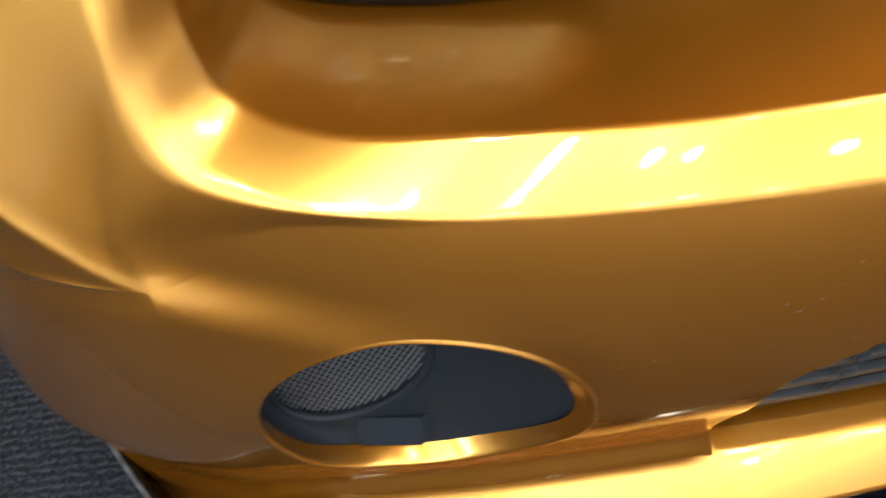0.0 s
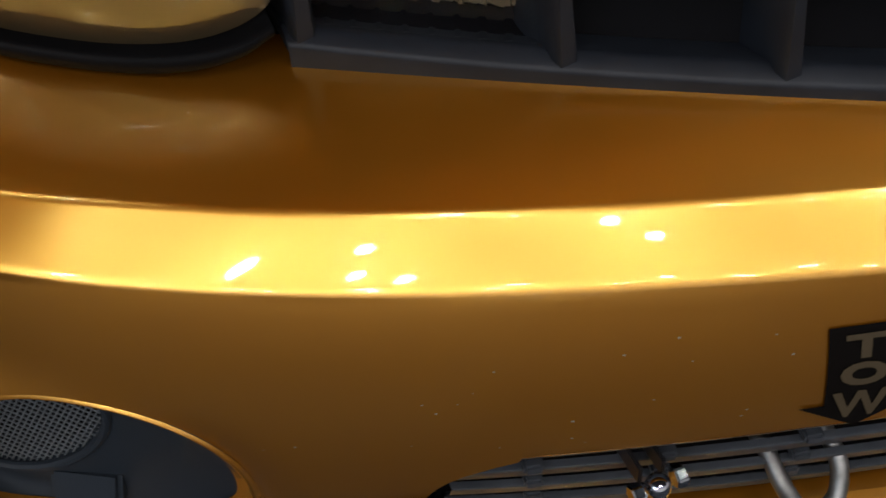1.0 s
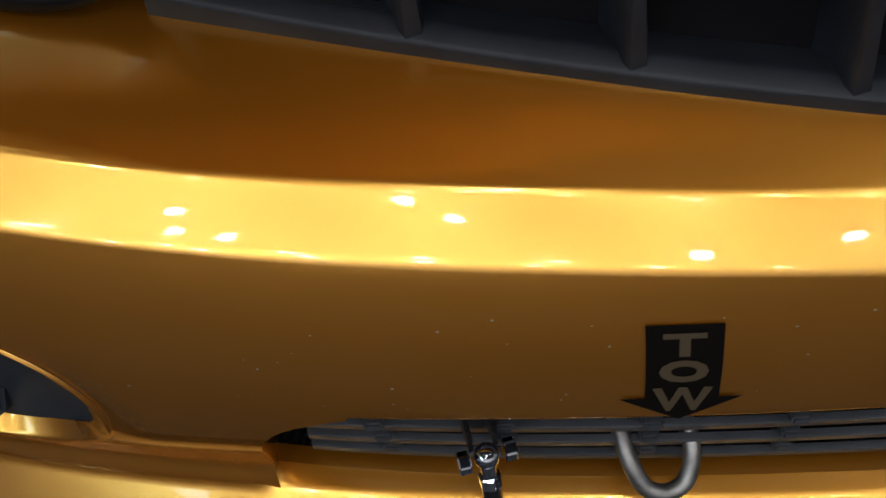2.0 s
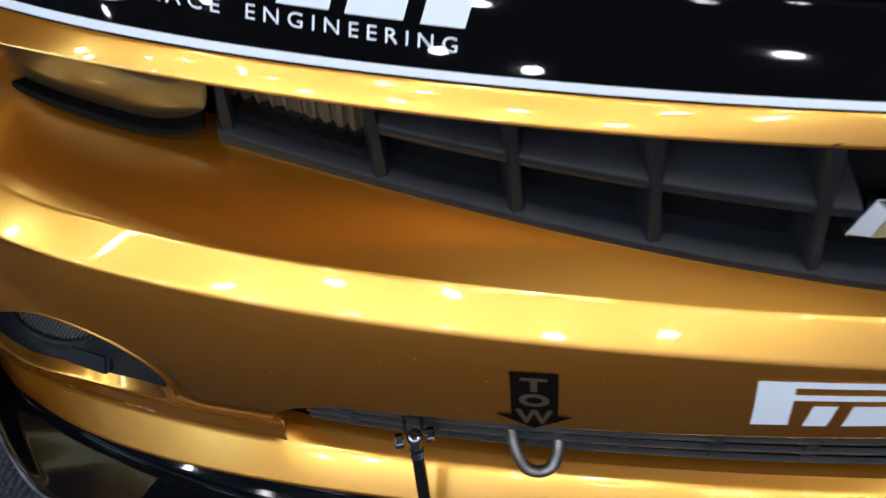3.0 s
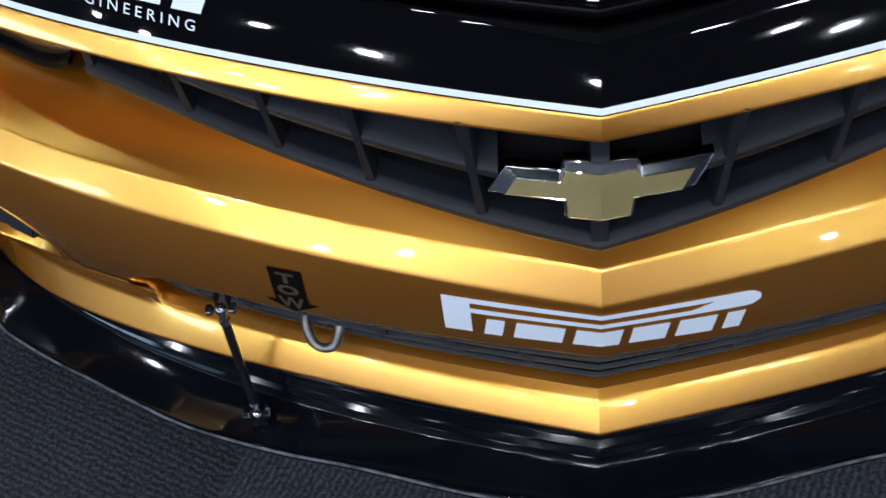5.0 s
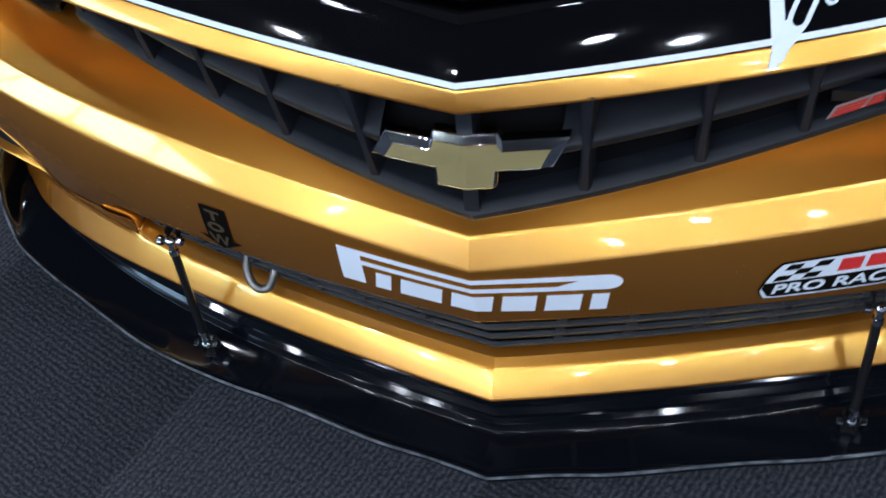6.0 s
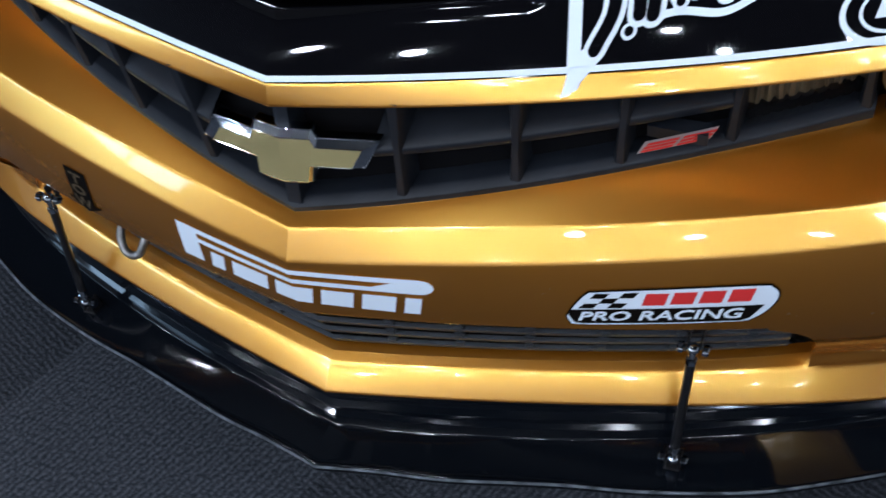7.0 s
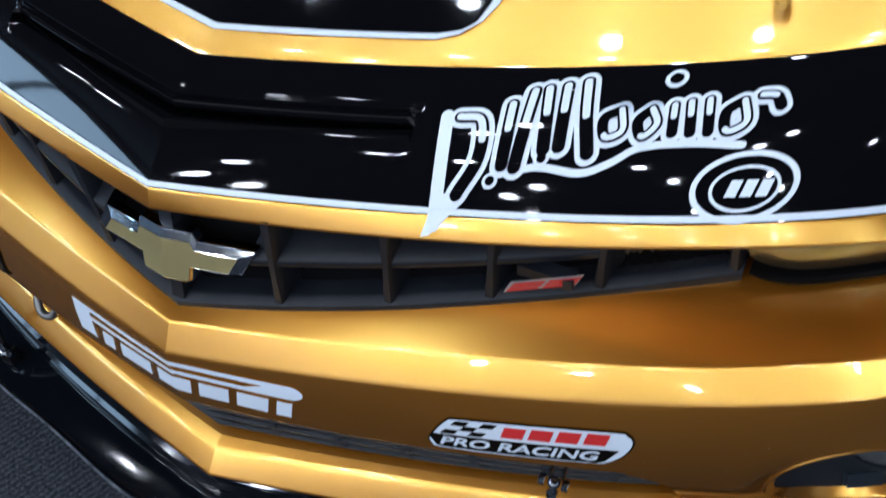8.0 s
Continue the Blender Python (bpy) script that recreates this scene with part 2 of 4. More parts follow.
def hood_at(x, t, off=0.0):
    """The hood's skin: t is 0 at its front edge, 1 at the edge of the black band, more behind."""
    s = abs(x)
    ya, za, yb, zb = poly(EDGE_Y, s), poly(EDGE_Z, s), poly(BAND_Y, s), poly(BAND_Z, s)
    if t <= 1:
        y, z = ya + (yb - ya) * t, za + (zb - za) * t + .012 * math.sin(math.pi * t)
    else:
        k = t - 1
        y, z = yb + .9 * k, zb + .17 * k - .055 * k * k
    return (x, y - .35 * off, z + .93 * off)


def ridge_z(s):
    """The height of the soft step on the corner."""
    return .468 + .45 * (s - .884) + 2.5 * max(0, s - .884) ** 2


def top_z(s):
    """The height at which the face leaves the crest."""
    z = poly(CREST_Z, min(s, .84)) - .012
    return z + (.486 - z) * ramp(.80, .915, s)


# ---- the hall ----
def carpet():
    """Ribbed grey carpet tiles, laid with the ribs turned from tile to tile, shade between ribs put into the colour."""
    m = mat("ribbed_carpet", (.030, .034, .042), .95, Specular_IOR_Level=.04)
    g = coords(m)
    turn = node(m, "ShaderNodeMapping")
    turn.inputs["Rotation"].default_value = (0, 0, radians(24))
    wire(m, g, "Position", turn, "Vector")
    sep = node(m, "ShaderNodeSeparateXYZ")
    wire(m, turn, "Vector", sep, "Vector")
    check = node(m, "ShaderNodeTexChecker", Scale=2.0)
    wire(m, turn, "Vector", check, "Vector")
    pick = node(m, "ShaderNodeMix")
    wire(m, check, "Fac", pick, "Factor")
    wire(m, sep, "X", pick, "A")
    wire(m, sep, "Y", pick, "B")
    wob = node(m, "ShaderNodeTexNoise", Scale=55.0, Detail=2.0)
    wire(m, g, "Position", wob, "Vector")
    add = node(m, "ShaderNodeMath")
    add.operation = "MULTIPLY_ADD"
    add.inputs[1].default_value = .011
    wire(m, wob, "Fac", add, 0)
    wire(m, pick, "Result", add, 2)
    rib = node(m, "ShaderNodeMath")
    rib.operation = "MULTIPLY"
    rib.inputs[1].default_value = 2 * math.pi / .0105
    wire(m, add, "Value", rib, 0)
    sine = node(m, "ShaderNodeMath")
    sine.operation = "SINE"
    wire(m, rib, "Value", sine, 0)
    # colour follows pile height: grooves and tuft gaps painted dark as shade
    pile_shade = node(m, "ShaderNodeValToRGB")
    pile_shade.color_ramp.elements[0].position, pile_shade.color_ramp.elements[1].position = .1, .9
    pile_shade.color_ramp.elements[0].color, pile_shade.color_ramp.elements[1].color = (.016, .018, .0225, 1), (.062, .067, .079, 1)
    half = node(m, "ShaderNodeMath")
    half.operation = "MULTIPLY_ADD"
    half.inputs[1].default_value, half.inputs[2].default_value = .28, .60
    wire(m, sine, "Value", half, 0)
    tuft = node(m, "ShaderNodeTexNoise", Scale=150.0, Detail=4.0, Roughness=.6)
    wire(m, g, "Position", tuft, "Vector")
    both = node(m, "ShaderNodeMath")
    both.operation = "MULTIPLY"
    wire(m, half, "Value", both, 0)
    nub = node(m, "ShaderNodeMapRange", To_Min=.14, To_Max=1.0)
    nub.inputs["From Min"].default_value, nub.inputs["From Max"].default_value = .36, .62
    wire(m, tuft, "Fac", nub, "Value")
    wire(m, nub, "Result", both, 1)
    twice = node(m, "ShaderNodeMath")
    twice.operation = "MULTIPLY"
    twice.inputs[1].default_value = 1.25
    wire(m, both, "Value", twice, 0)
    wire(m, twice, "Value", pile_shade, "Fac")
    # every other tile is of a darker make, and the pile is unevenly trodden
    trod = node(m, "ShaderNodeTexNoise", Scale=3.0, Detail=4.0)
    wire(m, g, "Position", trod, "Vector")
    shade = node(m, "ShaderNodeMath")
    shade.operation = "MULTIPLY_ADD"
    shade.inputs[1].default_value, shade.inputs[2].default_value = -.28, .92
    wire(m, check, "Fac", shade, 0)
    tone = node(m, "ShaderNodeMath")
    tone.operation = "MULTIPLY_ADD"
    tone.inputs[1].default_value = .35
    wire(m, trod, "Fac", tone, 0)
    wire(m, shade, "Value", tone, 2)
    dim = node(m, "ShaderNodeVectorMath")
    dim.operation = "SCALE"
    wire(m, pile_shade, "Color", dim, 0)
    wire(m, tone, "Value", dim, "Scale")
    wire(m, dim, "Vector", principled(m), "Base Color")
    b = node(m, "ShaderNodeBump", Strength=.8, Distance=.003)
    wire(m, both, "Value", b, "Height")
    wire(m, b, "Normal", principled(m), "Normal")
    return m


def slab(name, x0, x1, y0, y1, z0, z1, material, label):
    bm = box_bm(x1 - x0, y1 - y0, z1 - z0, pose((x0 + x1) / 2, (y0 + y1) / 2, (z0 + z1) / 2))
    return tagged(part(name, bm, material, None, label, False), label, name.split("_")[0], kind="structure")


HALLPAINT = tinted(mat("hall_wall", (.55, .54, .52), .8), 1.5, (.46, .46, .46), (.53, .52, .52))
DARKCEIL = tinted(mat("hall_ceiling", (.03, .03, .035), .9), 2.0, (.022, .022, .026), (.036, .036, .042))
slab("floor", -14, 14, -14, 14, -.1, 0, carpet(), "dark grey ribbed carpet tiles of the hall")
slab("ceiling", -14, 14, -14, 14, CEILING, CEILING + .2, DARKCEIL, "dark ceiling of the show hall")
slab("wall_south", -14, 14, -14.2, -14, 0, CEILING, HALLPAINT, "plain grey hall wall")
slab("wall_north", -14, 14, 14, 14.2, 0, CEILING, HALLPAINT, "plain grey hall wall")
slab("wall_west", -14.2, -14, -14, 14, 0, 5.2, HALLPAINT, "plain grey hall wall")
slab("wall_west_top", -14.2, -14, -14, 14, 7.3, CEILING, HALLPAINT, "plain grey hall wall")
slab("wall_west_south", -14.2, -14, -14, -11.4, 5.2, 7.3, HALLPAINT, "plain grey hall wall")
slab("wall_west_north", -14.2, -14, -3.4, 14, 5.2, 7.3, HALLPAINT, "plain grey hall wall")


def clerestory():
    """A row of daylit panes high in the west wall, between dark upright bars."""
    sky = bpy.data.materials.new("daylight_behind_panes")
    sky.use_nodes = True
    lit = principled(sky)
    lit.inputs["Base Color"].default_value = (.02, .02, .02, 1)
    lit.inputs["Emission Color"].default_value = (.62, .82, 1, 1)
    lit.inputs["Emission Strength"].default_value = 9.0
    bars = mat("dark_window_bar", (.03, .03, .035), .5)
    count, wide, mid = 4, 2.0, -7.4
    win = tagged(part("window_1", box_bm(.06, count * wide, .08, pose(-14.08, mid, 5.24), .01), bars, None), "long row of daylit panes high in the hall wall", "window", kind="structure")
    part("window_head", box_bm(.06, count * wide, .08, pose(-14.08, mid, 7.26), .01), bars, win)
    for k in range(count):
        y = mid + (k - (count - 1) / 2) * wide
        part("pane", box_bm(.02, wide - .10, 1.94, pose(-14.10, y, 6.25)), sky, win, "pale blue daylit pane")
        part("window_bar", box_bm(.08, .10, 1.94, pose(-14.08, y + wide / 2, 6.25), .01), bars, win)


clerestory()
slab("wall_east", 14, 14.2, -14, 14, 0, CEILING, HALLPAINT, "plain grey hall wall")

# ---- the car ----
car = tagged(new("race_car"), "gold and black race car with sponsor stickers on dark carpet", "car")

# loops round the mouth: bottom from the centre outwards, then up the side
BACK = [(s, poly(GRILLE_Y, s), poly(GRILLE_Z, s)) for s in (0, .2, .4)] + \
       [(.6, .300, .553), (.70, .345, .556), (.752, .372, .566), (.778, .388, .585), (.786, .396, .615), (.786, .398, .65), (.782, .395, .685), (.776, .388, .715), (.768, .376, .745)]
INNER = [(s, poly(INNER_Y, s), poly(INNER_Z, s)) for s in (0, .2, .4, .6, .731, .80)] + \
        [(.836, .311, .5695), (.8435, .327, .605), (.841, .335, .635), (.839, .334, .662), (.842, .335, .684), (.846, .339, .700)]
OUTER = [(s, poly(CREST_Y, s), poly(CREST_Z, s)) for s in (0, .2, .4, .6, .73, .82)] + \
        [(.870, .284, .554), (.882, .309, .597), (.878, .324, .637), (.874, .335, .664), (.876, .348, .684), (.878, .364, .696)]
STATIONS = (0, .2, .4, .6, .74, .84, .915)
FLANK = [(.915, face_y(.915, top_z(.915)), top_z(.915)), (.933, .3042, .4935), (.950, .3195, .5113), (.968, .339, .5335), (.985, .3645, .568), (.998, .394, .604)]


SPAN = 220


def crest_cols():
    cols, d0 = [], top_z(.915)
    loops = [spline(c, SPAN) for c in (BACK, INNER, OUTER)]
    along, flank = spline([(s, 0, 0) for s in STATIONS], 6 * 20), spline(FLANK, 5 * 20)
    for k, (b, i, o) in enumerate(zip(*loops)):
        u = 11 * k / SPAN
        if u <= 6:
            s = along[round(u * 20)].x
            d = Vector((s, face_y(s, top_z(s)), top_z(s)))
            rise = min(.008 + .028 * ramp(4, 6, u), .55 * (o.z - d.z))
            e = Vector((s, face_y(s, d.z + rise), d.z + rise))
            g = Vector((s, face_y(s, d.z + rise / 3), d.z + rise / 3))
        else:
            d = flank[min(100, round((u - 6) * 20))]
            back = [Vector((0, face_y(.915, d0 + h) - face_y(.915, d0), h)) for h in (.036, .012)]
            e = (d + back[0]).lerp(d.lerp(o, .40) + Vector((-.002, .001, -.004)), ramp(6, 7.8, u))
            g = (d + back[1]).lerp(d + Vector((-.0045, .0036, .011)), ramp(6, 7.0, u))
        deep = b + Vector((0, .03, .004))
        row = rounded([deep, b, i, o, e, g, d], [.030, .0035, .0055 + .0125 * ramp(5, 7, u), .006 + .034 * ramp(4.5, 6, u), .0005 + .0095 * ramp(4.5, 6, u)], 7)
        # past the corner the skin rolls over a soft ridge into the side
        soft = ramp(6.0, 7.2, u)
        on = side_row(d, (d.z - FLANK[0][2]) / .118, .30 * soft) if soft else [d, d]
        turn = rounded([row[-2], d, on[0]], [.020 * soft], 7) if soft else [d] * 9
        cols.append(row[:-1] + turn[1:])
    return cols


def side_row(p, f, start=0.0, n=30):
    """One level line of the side, from a point on the corner back to the wheel; f is 0 at the foot of the ridge, 1 at its head."""
    f = min(1.0, max(0.0, f))
    p = Vector(p)
    end = Vector((1.025 + .012 * ramp(.17, .32, p.z), max(.475, p.y + .165), p.z))
    t0 = Vector((1, .62 + 1.5 * f, 0)).normalized() * .17
    t1 = Vector((0, .17, 0))
    out = []
    for k in range(n):
        t = start + (1 - start) * k / (n - 1)
        out.append((2 * t ** 3 - 3 * t * t + 1) * p + (t ** 3 - 2 * t * t + t) * t0 + (3 * t * t - 2 * t ** 3) * end + (t ** 3 - t * t) * t1)
    return out + [Vector((end.x, .80, p.z)), Vector((end.x, 1.0, p.z))]


def wrapped(cy, q):
    """A form line in plan that bends round the corner into the car's side for q past 0.93."""
    if q <= .93:
        return q, poly(cy, q)
    f, y0 = (q - .93) / .37, poly(cy, .93)
    if f > .5:
        return 1.002, y0 + .15 + (1.0 - y0 - .15) * (2 * f - 1)
    f = 2 * f
    h = (2 * f ** 3 - 3 * f ** 2 + 1, f ** 3 - 2 * f ** 2 + f, -2 * f ** 3 + 3 * f ** 2, f ** 3 - f ** 2)
    return h[0] * .93 + h[1] * .13 + h[2] * 1.002, h[0] * y0 + h[1] * .10 + h[2] * (y0 + .15) + h[3] * .16


FOG_S, FOG_Z = .798, .349
FOG_A, FOG_C, FOG_D = .0955, .010, .0895


def intake_end(z):
    """How far out the lower intake reaches at a height."""
    u = min(1.0, max(0.0, (z - .236) / .1300))
    return .612 - .057 * u ** 9


def fog_rim(a, k=1.0):
    """The tilted oval of the fog light's opening, k times its size."""
    c, d = math.cos(a), math.sin(a)
    return FOG_S + k * FOG_A * c, FOG_Z + k * (FOG_C * c + FOG_D * d * (1.10 if d < 0 else 1.0))


def duct_rim(a, out=0.0):
    """Where the painted flange of the fog light's opening ends, wide at its foot and inner end."""
    low, inner = .5 - .5 * math.sin(a), .5 - .5 * math.cos(a)
    s, z = fog_rim(a, .965 - .030 * low - .05 * inner)
    return s + (.004 * inner * low) + out * math.cos(a), z + .004 * low + out * math.sin(a)


def fascia():
    skin = Skin()
    skin.sheet(crest_cols())
    # the face over the lower intake, turned in at its lower edge
    cols = []
    for k in range(61):
        s = .553 * k / 60
        top, low = top_z(s), poly(FACE_Z, s)
        pts = [(s, face_y(s, z), z) for z in [top + (low - top) * j / 10 for j in range(11)]]
        edge = rounded([pts[-2], pts[-1], (s, pts[-1][1] + .05, pts[-1][2] + .006)], [.006], 5)
        cols.append([Vector(p) for p in pts[:-1]] + edge[1:])
    skin.sheet(cols)
    # the corner of the face, round the fog light's opening
    ends = [(.553, top_z(.553)), (.553, poly(FACE_Z, .553)), (.915, top_z(.915)), (.915, poly(LIP_Z, .915)), (intake_end(.2), poly(LIP_Z, .6))]
    turns = sorted([2 * math.pi * k / 220 - math.pi for k in range(220)] + [math.atan2(z - FOG_Z, s - FOG_S) for s, z in ends])
    ring = []
    for turn in turns + turns[:1]:
        u, w = math.cos(turn), math.sin(turn)
        a = math.atan2(FOG_A * w - FOG_C * u, FOG_D * (1.10 if FOG_A * w < FOG_C * u else 1.0) * u)
        s0, z0 = fog_rim(a)
        lo, hi = 0.0, .4
        for _ in range(34):
            mid = (lo + hi) / 2
            s, z = s0 + u * mid, z0 + w * mid
            left = intake_end(z) if z < poly(FACE_Z, .553) else .553
            inside = left < s < .915 and poly(LIP_Z, min(max(s, 0), 1)) < z < top_z(min(s, .915))
            lo, hi = (mid, hi) if inside else (lo, mid)
        col = []
        for j in range(37):
            f = (j / 36) ** 1.3
            s, z = s0 + u * lo * f, z0 + w * lo * f
            col.append((s, face_y(s, z) + (.007 * (u < 0) * u * u - .002) * max(0, 1 - lo * f / .03) ** 2, z))
        ring.append(col)
    skin.sheet(ring, flip=True)
    # the end of the intake, turned in
    end = []
    for k in range(25):
        z = poly(FACE_Z, .553) + (poly(LIP_Z, .6) - poly(FACE_Z, .553)) * k / 24
        s = intake_end(z)
        y = face_y(s, z)
        end.append(rounded([(s + .024, face_y(s + .024, z) + .0006, z), (s, y, z), (s - .004, y + .055, z)], [.022], 8))
    skin.sheet(end)
    # the side
    rows = []
    low = poly(LIP_Z, .915)
    edge = [(.915, face_y(.915, z), z) for z in [low + (top_z(.915) - low) * j / 30 for j in range(30)]]
    flank = spline(FLANK, 5 * 20)
    edge += [tuple(p) for p in flank[::2]]
    for p in edge:
        f = (p[2] - FLANK[0][2]) / .118
        along = 6 + 5 * next((k for k, q in enumerate(flank) if q.z >= p[2] - 1e-6), 100) / 100
        rows.append(side_row(p, f, .30 * ramp(6.0, 7.2, along) if f > 0 else 0.0))
    skin.sheet(rows)
    skin.make("bumper", PAINT, car, "gold metallic painted bumper with sharp centre crease")


def lower_lip():
    skin = Skin()
    cols, shelf = [], []
    for k in range(131):
        q = 1.3 * k / 130
        (s1, y1), (s2, y2) = wrapped(LIP_Y, q), wrapped(LIPLOW_Y, q)
        z1, z2 = poly(LIP_Z, min(q, .93)), poly(LIPLOW_Z, min(q, .93))
        if q < .618:
            a = (q, poly(SHELF_Y, q), poly(SHELF_Z, q))
        elif q <= .93:
            a = (q, face_y(q, z1 + .012), z1 + .012)
        else:
            a = (s1, y1, z1 + .012)
        cols.append(rounded([a, (s1, y1, z1), (s2, y2, z2), (s2, y2 + .03, z2 - .006)], [.006, .007], 5))
        if q < .618:
            shelf.append([(q, poly(SHELF_Y, q) + .016, poly(SHELF_Z, q) + .001), a])
    skin.sheet(cols)
    skin.sheet(shelf)
    skin.make("lower_lip", PAINT, car, "gold painted lip under the intake")


def brow():
    """The gold lip over the grille."""
    skin, cols = Skin(), []
    for k in range(101):
        s = .945 * k / 100
        yw, zw, yb, zb = poly(EDGE_Y, s), poly(EDGE_Z, s), poly(BROW_Y, s), poly(BROW_Z, s)
        f = ramp(.80, .875, s)
        cols.append(rounded([(s, yw + .012, zw + .001), (s, yw, zw), (s, yb, zb - .004 * f), (s, yb + .07, zb + .01)], [.004, .006], 5))
    skin.sheet(cols)
    skin.make("brow", PAINT, car, "gold painted lip above the grille")


SLOT_PROFILE = [(0, 0), (.05, 0), (.1, 0), (.2, 0), (.28, 0), (.33, 0), (.38, 0), (.44, -.002), (.50, -.008), (.56, -.022), (.62, -.034),
                (.60, -.012), (.565, -.010), (.56, -.004), (.575, .0), (.59, .0015), (.60, -.0015), (.615, .002), (.63, -.001), (.645, .0025), (.66, .003),
                (.69, .0015), (.72, 0), (.8, 0), (.9, 0), (1, 0)]


def hood_end(s):
    """How far back the hood goes, to a straight rear edge."""
    return 1 + (1.12 - poly(BAND_Y, s)) / .9


def hood_skin():
    skin, cols = Skin(), []
    stops = [.262 * k / 26 for k in range(27)] + [.2655, .2735] + [.28 + .67 * k / 50 for k in range(51)]
    behind = [k / 20 for k in range(21)]
    for s in stops:
        col = []
        for j, (t, d) in enumerate(SLOT_PROFILE):
            if s > .27:
                t, d = (.38 + .34 * (j - 6) / 16 if 6 <= j <= 22 else t), 0
            col.append(hood_at(s, t, d))
        cols.append(col + [hood_at(s, 1.02 + (hood_end(s) - 1.02) * u) for u in behind])
    n = len(SLOT_PROFILE) - 1
    skin.sheet(cols, slot=lambda i, j: 1 if j < n else 0)
    skin.make("hood", [PAINT, BLACK], car, "gold hood with glossy black front band and slot", sharp=30)
    # rest of the wings behind the lamps, to close the form
    rows = []
    top = [hood_at(.95, t) for t in (0, .5, 1, 1.2, 1.4, hood_end(.95))]
    for p in top:
        y = max(p[1], .5)
        rows.append(spline([p, (.985, p[1] + .05, p[2] - .012), (1.012, y + .03, p[2] - .05), (1.030, y + .05, .60)], 10))
    for side in (1, -1):
        rest = Skin()
        rest.sheet(rows, mirror=False, only=side)
        rest.make("wing", PAINT, car, "gold painted wing beside the hood")


def hood_trim():
    white = []
    for k in range(90):
        a, b = -.945 + 1.89 * k / 90, -.945 + 1.89 * (k + 1) / 90
        white.append([(a, .004), (b, .004), (b, .040), (a, .040)])
    decal("edge_stripe", white, hood_at, VINYL, car, "white pinstripe along the hood edge", .0018)
    # black centre panel behind, with a white border
    def outline(grow):
        pts = [(0, 1.05 - grow), (.255, 1.05 - grow), (.277, 1.056 - grow * .7), (.288 + grow * .6, 1.07), (.292 + grow, 1.10), (.30 + grow, 1.5), (.30 + grow, 1.75)]
        return [(-x, t) for x, t in pts[:0:-1]] + pts
    decal("panel_border", [outline(.009)], hood_at, VINYL, car, "white pinstripe round the black hood panel", .0016, .02)
    decal("centre_panel", [outline(0)], hood_at, BLACK, car, "glossy black panel on the hood", .0028, .02)
    verts, faces = tube([hood_at(.58, 1.085, -.01), hood_at(.58, 1.085, .022)], .009, 14)
    link("hood_pin", verts, faces, CHROME, car, "chrome hood pin")
    verts, faces = tube([hood_at(-.58, 1.085, -.01), hood_at(-.58, 1.085, .022)], .009, 14)
    link("hood_pin", verts, faces, CHROME, car, "chrome hood pin")


# ---- grille and lamps in the mouth ----
DIVIDERS = ((.125, .136), (.25, .26), (.359, .368), (.471, .478), (.604, .598))


def grille():
    surround = Skin()
    cols = []
    for k in range(61):
        s = .614 * k / 60
        y, z = poly(GRILLE_Y, s), poly(GRILLE_Z, s)
        cols.append(rounded([(s, y - .004, z - .012), (s, y - .006, z + .006), (s, y + .008, z + .013), (s, y + .075, z + .004)], [.003, .003], 3))
    surround.sheet(cols)
    holder = surround.make("grille", PLASTIC, car, "dark grey plastic grille with deep cells")
    cols = []
    for k in range(49):
        s = .104 + .372 * k / 48
        y = poly(GRILLE_Y, s)
        z = .583 + .05 * s
        cols.append(rounded([(s, y + .07, z + .03), (s, y + .012, z + .012), (s, y + .0, z + .006), (s, y + .001, z - .005), (s, y + .012, z - .010), (s, y + .07, z - .014)], [.003, .003, .003, .003], 3))
    for side in (1, -1):
        bar = Skin()
        bar.sheet(cols, mirror=False, only=side)
        bar.make("crossbar", PLASTIC, holder)
    for side in (1, -1):
        for low, high in DIVIDERS:
            v, f = [], []
            levels = 8
            for j in range(levels + 1):
                u = j / levels
                s = low + (high - low) * u
                y, z0 = poly(GRILLE_Y, s), poly(GRILLE_Z, s) - .004
                z = z0 + (poly(BROW_Z, s) + .006 - z0) * u
                w = .0055 + .0035 * abs(u - .42) * 2
                for dx, dy in ((w, .075), (w, .004), (w * .6, -.002), (-w * .6, -.002), (-w, .004), (-w, .075)):
                    v.append((side * (s + dx), y + dy, z))
            for j in range(levels):
                for c in range(5):
                    q = (j * 6 + c, j * 6 + c + 1, (j + 1) * 6 + c + 1, (j + 1) * 6 + c)
                    f.append(q)
            link("divider", v, f, PLASTIC, holder)
    v, f = [], []
    for j in range(5):
        z = .492 + .050 * j
        for dx, y in ((.011, .14), (.009, .052), (-.009, .052), (-.011, .14)):
            v.append((dx, y + (.011 * j if y < .1 else 0), z))
    for j in range(4):
        f += [(j * 4 + c, j * 4 + c + 1, j * 4 + c + 5, j * 4 + c + 4) for c in range(3)]
    link("divider", v, f, PLASTIC, holder)
    # an added black sheet puts the cells' deep shade into its colour
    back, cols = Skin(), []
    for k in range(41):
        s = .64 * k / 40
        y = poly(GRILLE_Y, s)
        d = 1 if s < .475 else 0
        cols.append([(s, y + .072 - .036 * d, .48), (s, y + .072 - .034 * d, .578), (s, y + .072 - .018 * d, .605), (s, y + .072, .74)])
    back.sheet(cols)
    back.make("backing", PIT, holder, "black sheet standing for unlit depth behind the grille")


